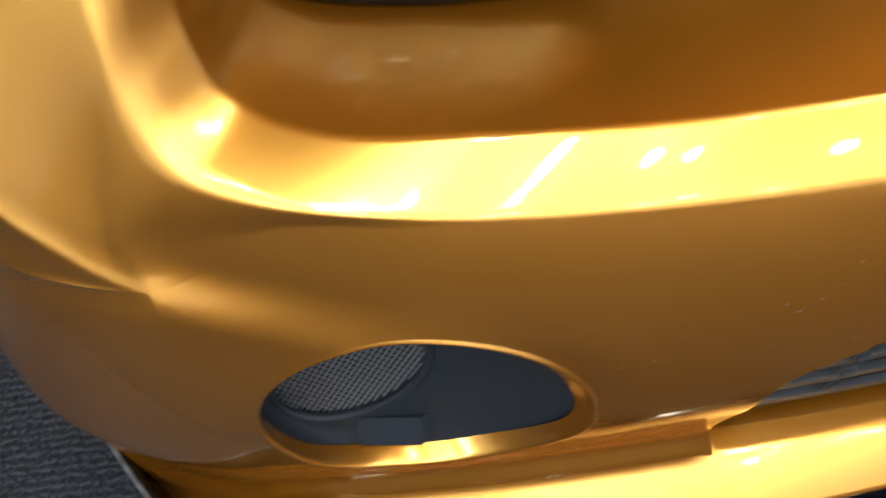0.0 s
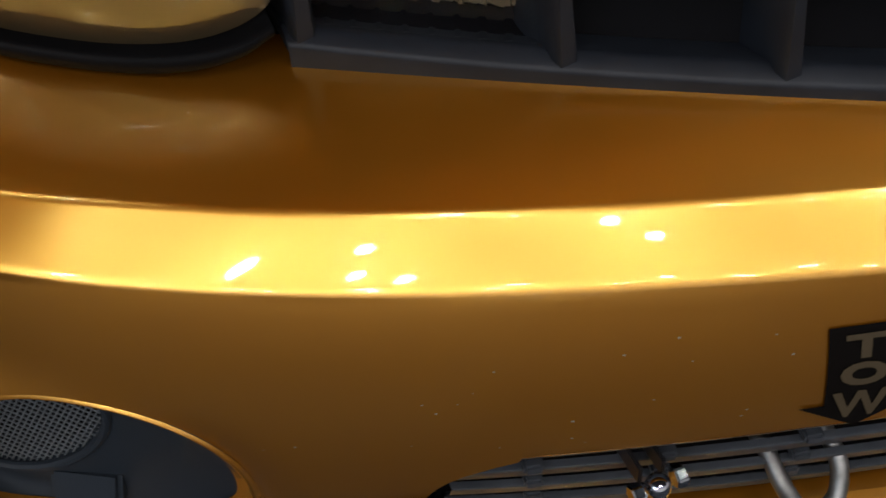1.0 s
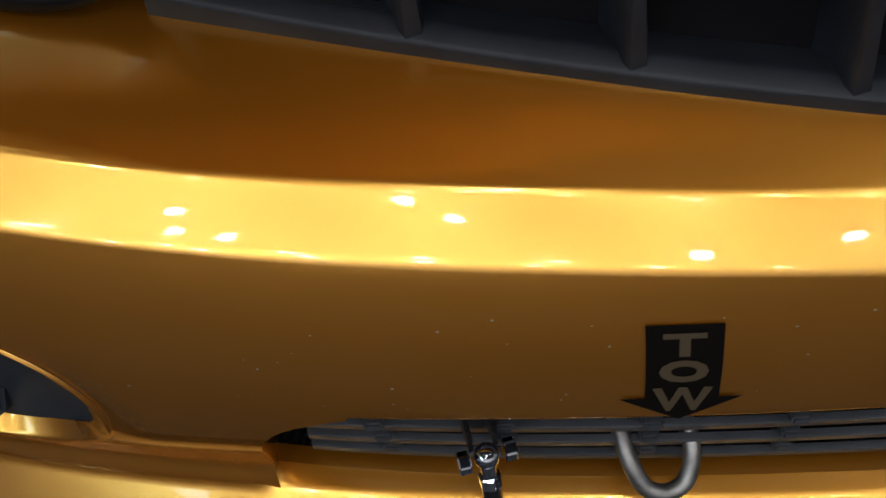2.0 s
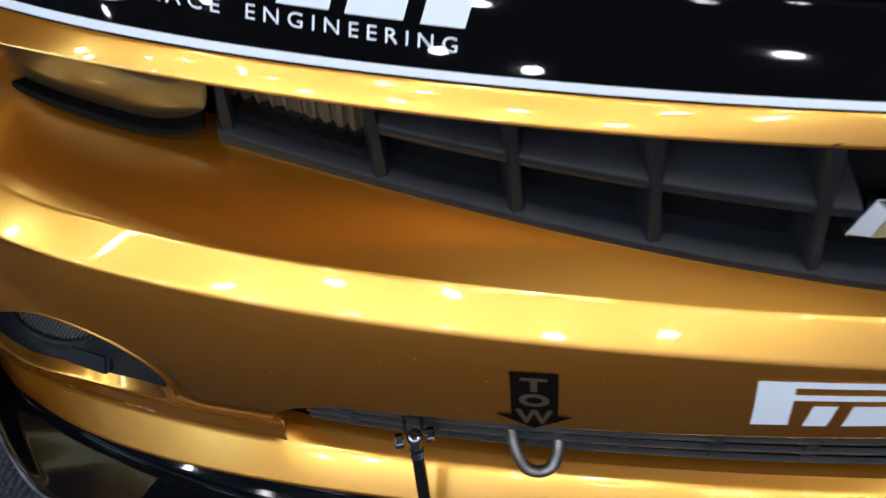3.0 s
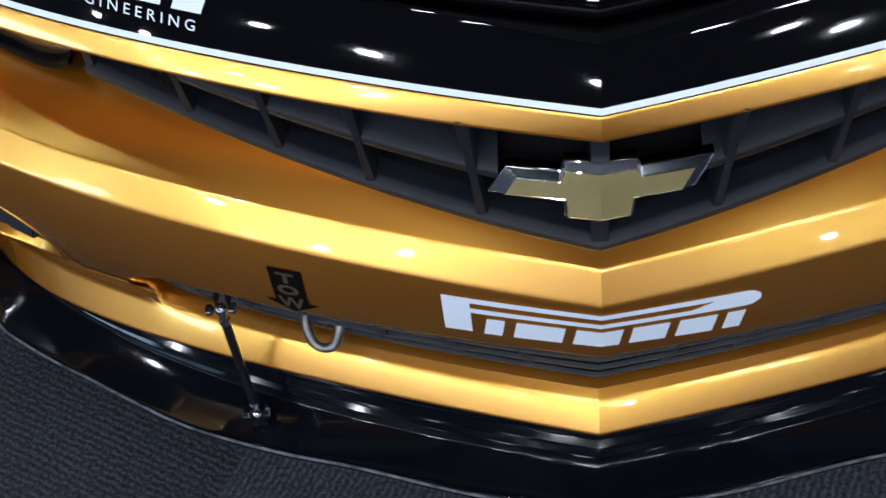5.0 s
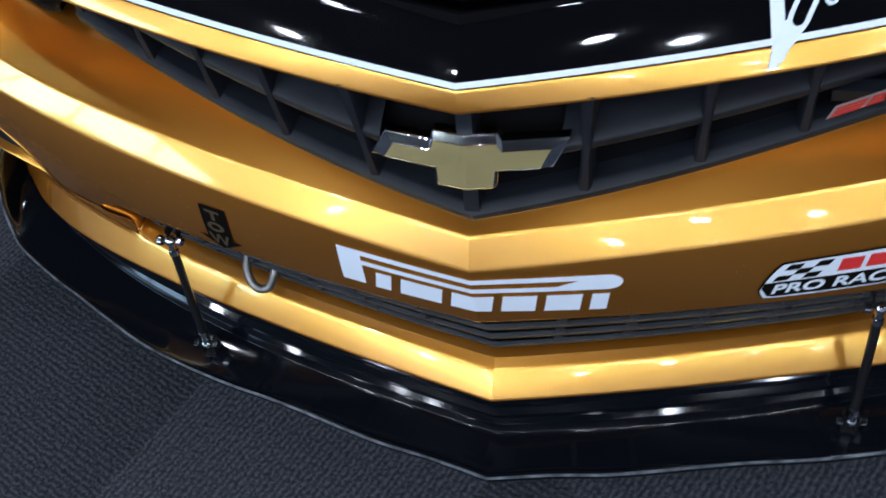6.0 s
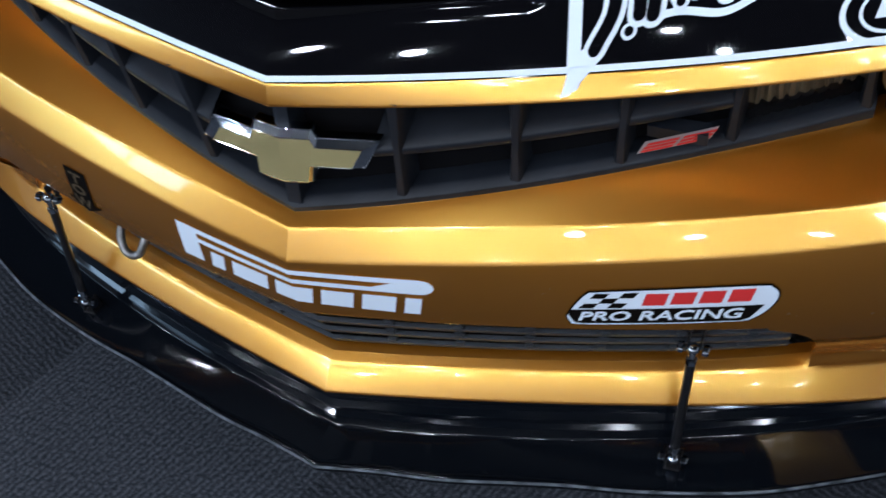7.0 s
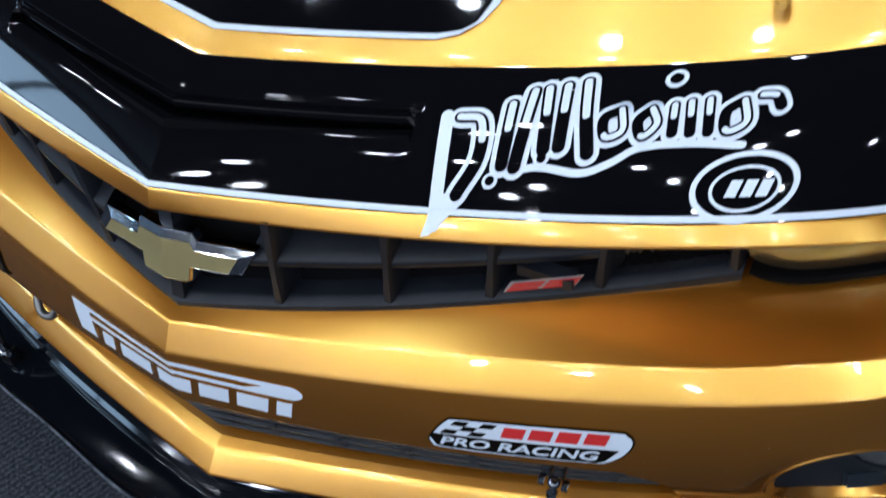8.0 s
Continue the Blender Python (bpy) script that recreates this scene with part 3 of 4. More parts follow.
def turn_lamp(side):
    lens, cols = Skin(), []
    for k in range(81):
        s = .480 + .118 * k / 80
        y = poly(GRILLE_Y, s) + .012 + .0008 * math.cos(k / 80 * 2 * math.pi * 9)
        z0 = poly(GRILLE_Z, s) + .010
        top = poly(BROW_Z, s) + .006
        cols.append([(s, y + .003, z0), (s, y, z0 + .004), (s, y + .004, z0 + (top - z0) * .5), (s, y + .010, top)])
    lens.sheet(cols, mirror=False, only=side)
    ob = lens.make("turn_lamp", LENS, car, "clear ribbed turn lamp lens in the grille")
    ob.visible_shadow = False
    shell, cols = Skin(), []
    for k in range(41):
        s = .480 + .118 * k / 40
        y, z0 = poly(GRILLE_Y, s), poly(GRILLE_Z, s) + .008
        mid = z0 + .014
        cols.append([(s, y + .02, z0), (s, y + .05, z0 + .004), (s, y + .05, mid), (s, y + .040 + .006 * (k % 4 < 2), mid + .002), (s, y + .028 + .006 * (k % 4 < 2), .70)])
    shell.sheet(cols, mirror=False, only=side, slot=lambda i, j: 0 if j < 2 else 1)
    shell.make("reflector", [PIT, REFLECTOR], ob, "silver reflector above a black base")


COVER = [(.613, .296, .600), (.622, .303, .580), (.644, .314, .566), (.676, .329, .559), (.72, .354, .559), (.775, .378, .574), (.808, .393, .596), (.82, .398, .625)]


def lamp_cover(side):
    skin, cols = Skin(), []
    low = spline(COVER, 60)
    for p in low:
        s = p.x
        top = Vector((s - .014 * (1 - ramp(.61, .72, s)), poly(BROW_Y, min(s, .83)) + .085, poly(BROW_Z, min(s, .83)) + .012))
        a = p + Vector((0, .003, .013))
        col = []
        for j in range(10):
            u = j / 9
            q = a.lerp(top, u)
            q.y -= .014 * math.sin(math.pi * min(1, u * 1.15 + .02)) * ramp(.613, .655, s) * (1 - .6 * ramp(.78, .82, s))
            col.append(q)
        cols.append(col)
    skin.sheet(cols, mirror=False, only=side)
    ob = skin.make("lamp_cover", BLANK, car, "bronze-brown blank over the headlight")
    # rubber seal under the cover, thickest in the middle
    seal, cols = Skin(), []
    for k, p in enumerate(spline([(a, b, c) for a, b, c in COVER[1:]], 60)):
        h = .0022 + .0045 * math.sin(math.pi * min(1, k / 60 * .9 + .08)) ** .6
        y = p.y - .010
        p.z += .006
        cols.append(rounded([(p.x, p.y + .012, p.z - h * .9), (p.x, y - .001, p.z - h), (p.x, y - .004, p.z), (p.x, y - .001, p.z + h * .9), (p.x, p.y + .012, p.z + h)], [.003, .004, .003], 4))
    seal.sheet(cols, mirror=False, only=side)
    seal.make("seal", RUBBER, ob, "black rubber seal")


# ---- emblem and badges ----
def inset_outline(points, gaps):
    """The closed outline with each side moved inwards by its own gap."""
    n, out = len(points), []
    for k in range(n):
        a, b, c = (Vector(points[(k + j - 1) % n]) for j in range(3))
        d1, d2 = (b - a).normalized(), (c - b).normalized()
        p1 = b + Vector((-d1.y, d1.x)) * gaps[(k - 1) % n]
        p2 = b + Vector((-d2.y, d2.x)) * gaps[k]
        den = d1.x * d2.y - d1.y * d2.x
        if abs(den) < 1e-4:
            out.append((p1.x, p1.y))
            continue
        w = p2 - p1
        q = p1 + d1 * ((w.x * d2.y - w.y * d2.x) / den)
        out.append((q.x, q.y))
    return out


def emblem():
    """A leaning bar with a taller middle, folded at the centre, its gold face inside broad chrome bevels."""
    outline = [(0, .5525), (.033, .5525), (.036, .5735), (.096, .5735), (.1145, .607), (.041, .607), (.036, .6165), (0, .6165),
               (-.036, .6165), (-.041, .604), (-.095, .604), (-.1155, .5735), (-.037, .5735), (-.036, .5525)]
    gaps = [.0026, .0026, .0024, .0125, .0078, .003, .0072, .0072, .003, .0078, .0125, .0024, .0026, .0026]
    face = inset_outline(outline, gaps)

    def depth(x, z):
        return .054 + .17 * abs(x) + (z - .5525) * .30

    bm = bmesh.new()
    back = [bm.verts.new((x, depth(x, z) + .012, z)) for x, z in outline]
    rim = [bm.verts.new((x, depth(x, z), z)) for x, z in outline]
    front = [bm.verts.new((x, depth(x, z) - .0062, z)) for x, z in face]
    n = len(outline)
    for k in range(n):
        j = (k + 1) % n
        bm.faces.new((back[k], back[j], rim[j], rim[k]))
        bm.faces.new((rim[k], rim[j], front[j], front[k]))
    for ring in (front[:8], [front[0]] + front[:6:-1]):
        f = bm.faces.new(ring)
        f.material_index = 1
    bmesh.ops.recalc_face_normals(bm, faces=bm.faces[:])
    edges = [e for e in bm.edges if e.calc_face_angle(0) > .3 and not all(f.material_index for f in e.link_faces)]
    bmesh.ops.bevel(bm, geom=edges, offset=.0006, segments=2, affect="EDGES", clamp_overlap=True)
    ob = part("emblem", bm, CHROME, car, "gold cross-shaped emblem with chrome bevel", False)
    ob.data.materials.append(GOLDMETAL)
    # thin bright beads along the outer edge and round the face
    for ring, lift, r in ((outline, .0004, .0010), (face, .0064, .0007)):
        loop = [(x, depth(x, z) - lift, z) for x, z in ring]
        v, f = tube(loop + loop[:1], r, 6, False)
        link("bead", v, f, CHROME, ob)
    # stalk to the grille
    part("stem", box_bm(.03, .05, .02, pose(0, .098, .586), .003), PLASTIC, ob)


def side_badge():
    def put(x, z, off):
        return (x, poly(GRILLE_Y, x) - .008 - off, z + .10 * (x - .422))
    base = slant(.380, .4525, .5705, .5875, .008)
    bm = bmesh.new()
    f = bm.faces.new([bm.verts.new((a, b, 0)) for a, b in base])
    bmesh.ops.inset_region(bm, faces=[f], thickness=.0025, depth=0)
    drape(bm, put, .006, .01)
    ob = part("side_badge", bm, BADGE, car, "chrome and red slanted badge on the grille")
    red = [slant(.3835 + k * .036 + .003 * j, .4155 + k * .036 + .003 * j, .5722 + j * .0046, .5758 + j * .0046, .0015) for k in range(2) for j in range(3)]
    decal("red_bar", red, put, RED, ob, "red slanted bars", .0075, .02)
    part("foot", box_bm(.066, .02, .016, pose(.418, poly(GRILLE_Y, .42) + .004, .577)), PLASTIC, ob)


# ---- stickers ----
def tow_sticker():
    shaft = [(-.3855, .3765), (-.3445, .3765), (-.344, .445), (-.386, .445)]
    head = [(-.3655, .352), (-.331, .3765), (-.400, .3765)]
    def at(x, z, off):
        return face_at(x, .3885 + (z - .3765) * .81, off)
    ob = decal("tow_sticker", [shaft, head], at, BLACKVINYL, car, "black arrow sticker reading TOW", .0014)
    for word, z0, z1, w in (("T", .420, .438, .0105), ("O", .396, .414, .012), ("W", .365, .388, .0155)):
        bm = fitted_words(word, (-.3655 - w, z0), (-.3655 + w, z1))
        fatten(bm, .0016)
        drape(bm, at, .0026, .01)
        part("letter", bm, SHOWN, ob, "bold gold letter")


def fatten(bm, amount):
    """Makes thin letters bolder by moving their outline outwards."""
    edge = {}
    for e in bm.edges:
        if len(e.link_faces) == 1:
            f = e.link_faces[0]
            n = Vector((e.verts[1].co.y - e.verts[0].co.y, e.verts[0].co.x - e.verts[1].co.x, 0))
            if n.dot((e.verts[0].co + e.verts[1].co) / 2 - f.calc_center_median()) < 0:
                n = -n
            if n.length > 0:
                for v in e.verts:
                    edge.setdefault(v, []).append(n.normalized())
    for v, ns in edge.items():
        total = sum(ns, Vector((0, 0, 0)))
        if total.length > .2:
            v.co += total.normalized() * amount


def tyre_sticker():
    """A white maker's mark across the crease: one long looped bar over six plain blocks."""
    def at(x, z, off):
        return face_at(x, .3845 + (z - .374) * .83 - .012 * x, off)
    stem = [(-.178, .376), (-.146, .376), (-.146, .446), (-.178, .446)]
    top = [(-.146, .4365), (.158, .4365), (.158, .446), (-.146, .446)]
    second = [(-.146, .4175), (.158, .4175), (.158, .4265), (-.146, .4265)]
    cap = [[(.158 + r * math.cos(a), .43175 + r2 * math.sin(a)) for r, r2, a in ((0, 0, a0), (.018, .01425, a0), (.018, .01425, a1), (0, .0005, a1))]
           for a0, a1 in [(-math.pi / 2 + math.pi * k / 10, -math.pi / 2 + math.pi * (k + 1) / 10) for k in range(10)]]
    wedge = [[(.10, .4265), (.158, .4265), (.158, .4365), (.125, .4365)]]
    ob = decal("tyre_sticker", [stem, top, second] + cap + wedge, at, VINYL, car, "white sponsor mark folded over the centre crease", .0014, .02)
    blocks = [slant(a, b, .374, .409, .005) for a, b in ((-.133, -.112), (-.099, -.044), (-.032, .020), (.031, .072), (.083, .125), (.136, .156))]
    decal("block", blocks, at, VINYL, ob, "white blocks", .0014, .02)


def club_sticker():
    def at(x, z, off):
        return face_at(x + .002, z + (.44 - z) * (.13 - .4 * (x - .33)) + .035 * (x - .34), off)

    ob = decal("club_sticker", [smooth_outline(CLUB, 0)], at, BLACKVINYL, car, "white, red and black racing club sticker", .0012, .015)
    decal("white_field", [smooth_outline(CLUB, .0022)], at, VINYL, ob, "white rim", .002, .015)
    low = [(.337, .3785), (.345, .3765), (.520, .3815), (.529, .386), (.543, .409), (.333, .404), (.330, .394)]
    decal("black_field", [low], at, BLACKVINYL, ob, "dark blue-black field", .0028, .015)
    checks = []
    for r in range(3):
        for c in range(3):
            if (r + c) % 2 == 0:
                x0, z0 = .341 + c * .016 + r * .006, .4065 + r * .0088 + c * .0004
                checks.append(slant(x0, x0 + .016, z0, z0 + .0088, .006))
    decal("check", checks, at, BLACKVINYL, ob, "black checks", .0028, .02)
    reds = []
    for k in range(4):
        x0 = .411 + k * .0305
        reds.append(slant(x0, x0 + .0245, .4125 + k * .0012, .432 + k * .0012, .004))
    decal("red_block", reds, at, RED, ob, "red blocks", .0032, .02)
    bm = fitted_words("PRO RACING", (.342, .3835), (.522, .4005), .2)
    fatten(bm, .0009)
    for v in bm.verts:
        v.co.y += (v.co.x - .342) * .026
    drape(bm, at, .0036, .012)
    part("words", bm, VINYL, ob, "white letter")


CLUB = [(.326, .39), (.330, .378), (.342, .371), (.430, .3735), (.518, .377), (.533, .3815), (.547, .395), (.556, .412), (.557, .427), (.549, .437), (.536, .4405), (.45, .4395), (.362, .4365), (.348, .433), (.335, .413)]


def smooth_outline(points, shrink):
    cx, cz = sum(p[0] for p in points) / len(points), sum(p[1] for p in points) / len(points)
    ring = spline([(p[0], 0, p[1]) for p in points] + [(points[0][0], 0, points[0][1])], len(points) * 4)[:-1]
    out = []
    for k, p in enumerate(ring):
        a, b = ring[k - 1], ring[(k + 1) % len(ring)]
        d = (b - a).normalized()
        out.append((p.x - d.z * shrink, p.z + d.x * shrink))
    return out


def hood_shapes_words():
    global STRETCH
    STRETCH = 6.0
    # the ring mark with a plain swirl
    ring = decal("ring_mark", ring_shapes(-.667, .430, .0615, .302, .0045, .024), hood_at, VINYL, car, "white ring and block sponsor mark on the hood", .0016, .01)
    decal("thin_ring", ring_shapes(-.667, .430, .0535, .262, .0015, .009), hood_at, VINYL, ring, "", .0016, .01)
    swirl = ring_shapes(-.648, .585, .032, .075, .006, .03) + ring_shapes(-.668, .47, .019, .055, .006, .022) + ring_shapes(-.675, .38, .018, .050, .006, .022)
    decal("swirl", swirl + [slant(-.700, -.676, .245, .335, .010)], hood_at, VINYL, ring, "white coil shape", .002, .01)
    blocks = []
    for k, (a, b) in enumerate(((-.624, -.580), (-.576, -.536), (-.533, -.487), (-.484, -.434), (-.430, -.390))):
        t0, t1 = .243 - .006 * k, .455 - .010 * k
        blocks.append(slant(a, b - .008, t0, t1, .014))
    decal("block", blocks, hood_at, VINYL, ring, "white slanted blocks", .0016, .01)
    for word, a, b in (("RACE", -.629, -.576), ("ENGINEERING", -.557, -.405)):
        bm = fitted_words(word, (a, .166), (b, .228), 0, 1.5)
        for v in bm.verts:
            v.co.y -= (v.co.x + .629) * .225
            v.co.x += (v.co.y - .15) * .03
        drape(bm, hood_at, .0016, .01)
        part("words", bm, VINYL, ring, "white letter")
    script_mark()
    STRETCH = 1.0


STROKES = [[(.321, -.06), (.313, .26), (.304, .61)], [(.318, .60), (.340, .58), (.348, .34), (.336, .12)], [(.383, .80), (.386, .29)], [(.366, .70), (.373, .30)],
           [(.396, .82), (.409, .40)], [(.413, .84), (.423, .42)], [(.431, .87), (.440, .62), (.452, .38)],
           [(.472, .66), (.458, .60), (.464, .48), (.478, .52), (.472, .66)], [(.500, .66), (.490, .58), (.498, .48), (.508, .56), (.500, .66)], [(.519, .68), (.524, .50)],
           [(.533, .70), (.540, .50)], [(.549, .71), (.556, .50)], [(.579, .69), (.567, .62), (.572, .50), (.587, .55), (.580, .69)], [(.594, .72), (.606, .71), (.613, .64)]]
HOOD_RISE = .157


def stroke(points, width, low=0.0, high=1.0):
    """A round-ended band along a curve on the hood, between two shares of its length."""
    path = spline([(x, t * HOOD_RISE, 0) for x, t in points], 7 * (len(points) - 1))
    path = path[int(low * len(path)):max(int(low * len(path)) + 2, int(high * len(path)))]
    left, right = [], []
    for k, p in enumerate(path):
        d = (path[min(k + 1, len(path) - 1)] - path[max(k - 1, 0)]).normalized() * width / 2
        left.append(p + Vector((-d.y, d.x, 0)))
        right.append(p + Vector((d.y, -d.x, 0)))
    quads = [[left[k], left[k + 1], right[k + 1], right[k]] for k in range(len(path) - 1)]
    flat = [[(p.x, p.y / HOOD_RISE) for p in q] for q in quads]
    for p in (path[0], path[-1]):
        flat.append(oval(p.x, p.y / HOOD_RISE, width / 2, width / 2 / HOOD_RISE, 14))
    return flat


def script_mark():
    """Outlined leaning strokes and an oval, as a plain stand-in for a sponsor's script."""
    ob = decal("script_mark", ring_shapes(.603, .19, .047, .195, .0052, .030, 44), hood_at, VINYL, car, "large white outlined script sponsor mark with an oval", .0015, .01)
    decal("inner_ring", ring_shapes(.604, .18, .031, .125, .0030, .017, 40), hood_at, VINYL, ob, "", .0015, .01)
    for k in range(3):
        decal("bar", [slant(.588 + .0135 * k, .598 + .0135 * k, .135, .225, .003)], hood_at, VINYL, ob, "white bar", .0015, .01)
    swash = [(.378, .26), (.41, .30), (.45, .27), (.476, .33), (.50, .42), (.545, .44), (.59, .42)]
    decal("swash", stroke(swash, .007), hood_at, VINYL, ob, "", .0012, .01)
    for k, points in enumerate(STROKES):
        lift = .0015 + .00005 * k
        decal("outline", stroke(points, .013 if k == 0 else .0225 if k < 7 else .0190), hood_at, VINYL, ob, "white outline", lift, .01)
        if k == 0:
            decal("tip", [[(.311, -.13), (.319, -.12), (.345, .08), (.350, .20), (.322, .12), (.314, .02)]], hood_at, VINYL, ob, "white pointed tip", lift + .0003, .01)
            continue
        decal("core", stroke(points, .0125 if k < 7 else .0100), hood_at, BLACK, ob, "black core", lift + .0009, .01)
        decal("worn_fill", stroke(points, .0070 if k < 7 else .0055, .0 if points[0][1] > points[-1][1] else .45, .55 if points[0][1] > points[-1][1] else 1.0), hood_at, VINYL, ob, "worn white fill", lift + .0018, .01)
    for x, t, r in ((.366, .208, .0075), (.410, .348, .0075), (.512, .875, .0105)):
        decal("dot", [oval(x, t, r, r / HOOD_RISE, 20)], hood_at, VINYL, ob, "white outline", .0024, .01)
        decal("dot_core", [oval(x, t, r * .6, r * .6 / HOOD_RISE, 18)], hood_at, BLACK, ob, "black core", .0032, .01)


# ---- lower intake ----
def intake():
    # black sheet behind the slats, coloured as the shade in their gaps
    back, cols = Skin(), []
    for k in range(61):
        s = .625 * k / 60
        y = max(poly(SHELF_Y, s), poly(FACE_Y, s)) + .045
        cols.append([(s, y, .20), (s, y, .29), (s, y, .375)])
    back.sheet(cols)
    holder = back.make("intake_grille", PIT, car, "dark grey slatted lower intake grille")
    for level in range(4):
        u = (level + .5) / 4
        skin, cols = Skin(), []
        for k in range(61):
            s = .582 * k / 60
            y = poly(SHELF_Y, s) * (1 - u) + poly(FACE_Y, s) * u + .010
            z = poly(SHELF_Z, s) * (1 - u) + poly(FACE_Z, s) * u
            cols.append(rounded([(s, y + .003, z + .0100), (s, y - .0035, z + .0090), (s, y + .0055, z - .0090), (s, y + .010, z - .0098)], [.0025, .0025], 4))
        skin.sheet(cols)
        skin.make("slat", INTAKE, holder)
        if level < 3:
            for side in (1, -1):
                for s in (.085, .175, .265, .355, .445, .525):
                    u2 = (level + 1) / 4
                    y = poly(SHELF_Y, s) * (1 - u2) + poly(FACE_Y, s) * u2 + .012
                    z = poly(SHELF_Z, s) * (1 - u2) + poly(FACE_Z, s) * u2
                    part("nub", box_bm(.013, .016, .0085, pose(side * (s + .006 * level), y + .0055, z, 0, 0, side * 14), .002), INTAKE, holder)


# ---- fog light openings ----
def fog_opening(side):
    """A painted rim, a dark duct behind it and a wire mesh at the duct's end."""
    rim, cols = Skin(), []
    for k in range(97):
        a = 2 * math.pi * k / 96
        s0, z0 = fog_rim(a)
        low = .5 - .5 * math.sin(a)
        y0 = face_y(s0, z0) + .007 * max(0, -math.cos(a)) ** 2 - .003
        s1, z1 = fog_rim(a, .965)
        s2, z2 = duct_rim(a)
        cols.append(rounded([(s0, y0 + .001, z0), (s1, y0 - .001, z1), (s2, y0 + .008 + .007 * low, z2)], [.006], 6))
    rim.sheet(cols, mirror=False, only=side)
    ob = rim.make("fog_surround", PAINT, car, "gold rim of the fog light opening")
    cx, cz, r1, r2 = .828, .358, .050, .045
    yb = face_y(.82, .34) + .052

    def hole(a, k=1.0):
        return cx + k * (r1 * math.cos(a)), cz + k * (r2 * math.sin(a) - .018 * math.cos(a))

    duct, cols = Skin(), []
    for k in range(97):
        a = 2 * math.pi * k / 96
        s0, z0 = fog_rim(a)
        low = .5 - .5 * math.sin(a)
        s1, z1 = duct_rim(a, .005)
        y1 = face_y(s0, z0) + .007 * max(0, -math.cos(a)) ** 2 + .004 + .006 * low
        h = hole(a)
        tilt = .5 * (h[0] - cx)
        cols.append(rounded([(s1, y1, z1), (s1 * .55 + h[0] * .45, y1 * .5 + (yb + tilt) * .5 + .004, z1 * .55 + h[1] * .45), (h[0], yb + tilt - .004, h[1]), (hole(a, .97)[0], yb + tilt + .012, hole(a, .97)[1])], [.006, .003], 4))
    duct.sheet(cols, mirror=False, only=side)
    duct.make("duct", DUCT, ob, "dark plastic duct")
    v, f = [], []
    for k in range(-12, 13):
        for tilt in (.95, -.95):
            c = k * .082
            if abs(c) >= .99:
                continue
            half = math.sqrt(1 - c * c)
            ends = []
            for e in (-half, half):
                u, w = c * -math.sin(tilt) + e * math.cos(tilt), c * math.cos(tilt) + e * math.sin(tilt)
                s, z = cx + r1 * u, cz + r2 * w - .018 * u
                ends.append(Vector((side * s, yb + .5 * (s - cx) + .002 + (.0008 if tilt > 0 else -.0008), z)))
            vv, ff = tube(ends, .00065, 5, False)
            n = len(v)
            v.extend(vv)
            f.extend([tuple(i + n for i in g) for g in ff])
    link("mesh", v, f, WIREMESH, ob, "silver diamond wire mesh")
    v, f = tube([(side * hole(2 * math.pi * k / 48)[0], yb + .5 * (hole(2 * math.pi * k / 48)[0] - cx) - .004, hole(2 * math.pi * k / 48)[1]) for k in range(49)], .0035, 8, False)
    link("mesh_ring", v, f, DUCT, ob)
    # black disc in place of the unlit depth behind the mesh
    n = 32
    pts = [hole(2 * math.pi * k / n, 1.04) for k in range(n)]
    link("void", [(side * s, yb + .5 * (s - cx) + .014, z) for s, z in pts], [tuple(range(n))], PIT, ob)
    # a faceted block on the duct's floor
    part("duct_block", box_bm(.050, .040, .030, pose(side * .806, yb + .004, .283, -20, side * -8, side * 26), .004), DUCT, ob)


# ---- splitter, struts, tow loop ----
SPLIT_EDGE = [(0, -.092), (.09, -.073), (.18, -.0575), (.33, -.019), (.45, .007), (.58, .047), (.68, .094), (.745, .128), (.80, .155), (.862, .190), (.910, .222), (.945, .262),
              (.972, .320), (.993, .39), (1.012, .475), (1.032, .60), (1.045, .82), (1.045, 1.0)]


def splitter():
    skin, cols = Skin(), []
    outer = spline([(x, y, .104) for x, y in SPLIT_EDGE], 130)
    for k, o in enumerate(outer):
        q = 1.3 * k / 130
        s, y = wrapped(DAM_Y, q)
        s2, y2 = wrapped(LIPLOW_Y, q)
        zl = poly(LIPLOW_Z, min(q, .93)) - .004
        into = Vector((s, y, .104)) - o
        into.normalize()
        d2 = Vector((s2, y2 + .012, zl))
        ridge = [Vector((s, y, .112)).lerp(d2, u) + Vector((0, dy, 0)) for u, dy in ((.16, -.002), (.24, .004), (.42, .004), (.50, -.004), (.58, .004), (.76, .005), (.84, -.003), (.92, .006), (1, .006))]
        rise = Vector((0, 0, .070 * ramp(.925, .985, o.x)))
        base = rounded([o + into * .06 + Vector((0, 0, -.018)), o + Vector((0, 0, -.014)), o + rise + Vector((0, 0, -.001)), o + rise + into * .004 + Vector((0, 0, .0025)),
                        o + rise * .92 + into * .008 + Vector((0, 0, .0005)), o + rise * .10 + into * .018 + Vector((0, 0, .0003)), Vector((s, y - .004, .105)), ridge[0]], [.004, .003, .002, .003, .006, .006], 4)
        cols.append(base + ridge[1:])
    skin.sheet(cols)
    ob = skin.make("splitter", SPLIT, car, "glossy black splitter with upright dam")
    # bead along the edge carries its scuffs and a painted highlight
    edge = [o + Vector((0, 0, .070 * ramp(.925, .985, o.x) + .0004)) for o in outer]
    v, f = tube([Vector((-o.x, o.y, o.z)) for o in reversed(edge[1:])] + edge, .0021, 8, False)
    link("worn_edge", v, f, WORN_GLINT, ob, "scuffed splitter edge with a painted pale glint")


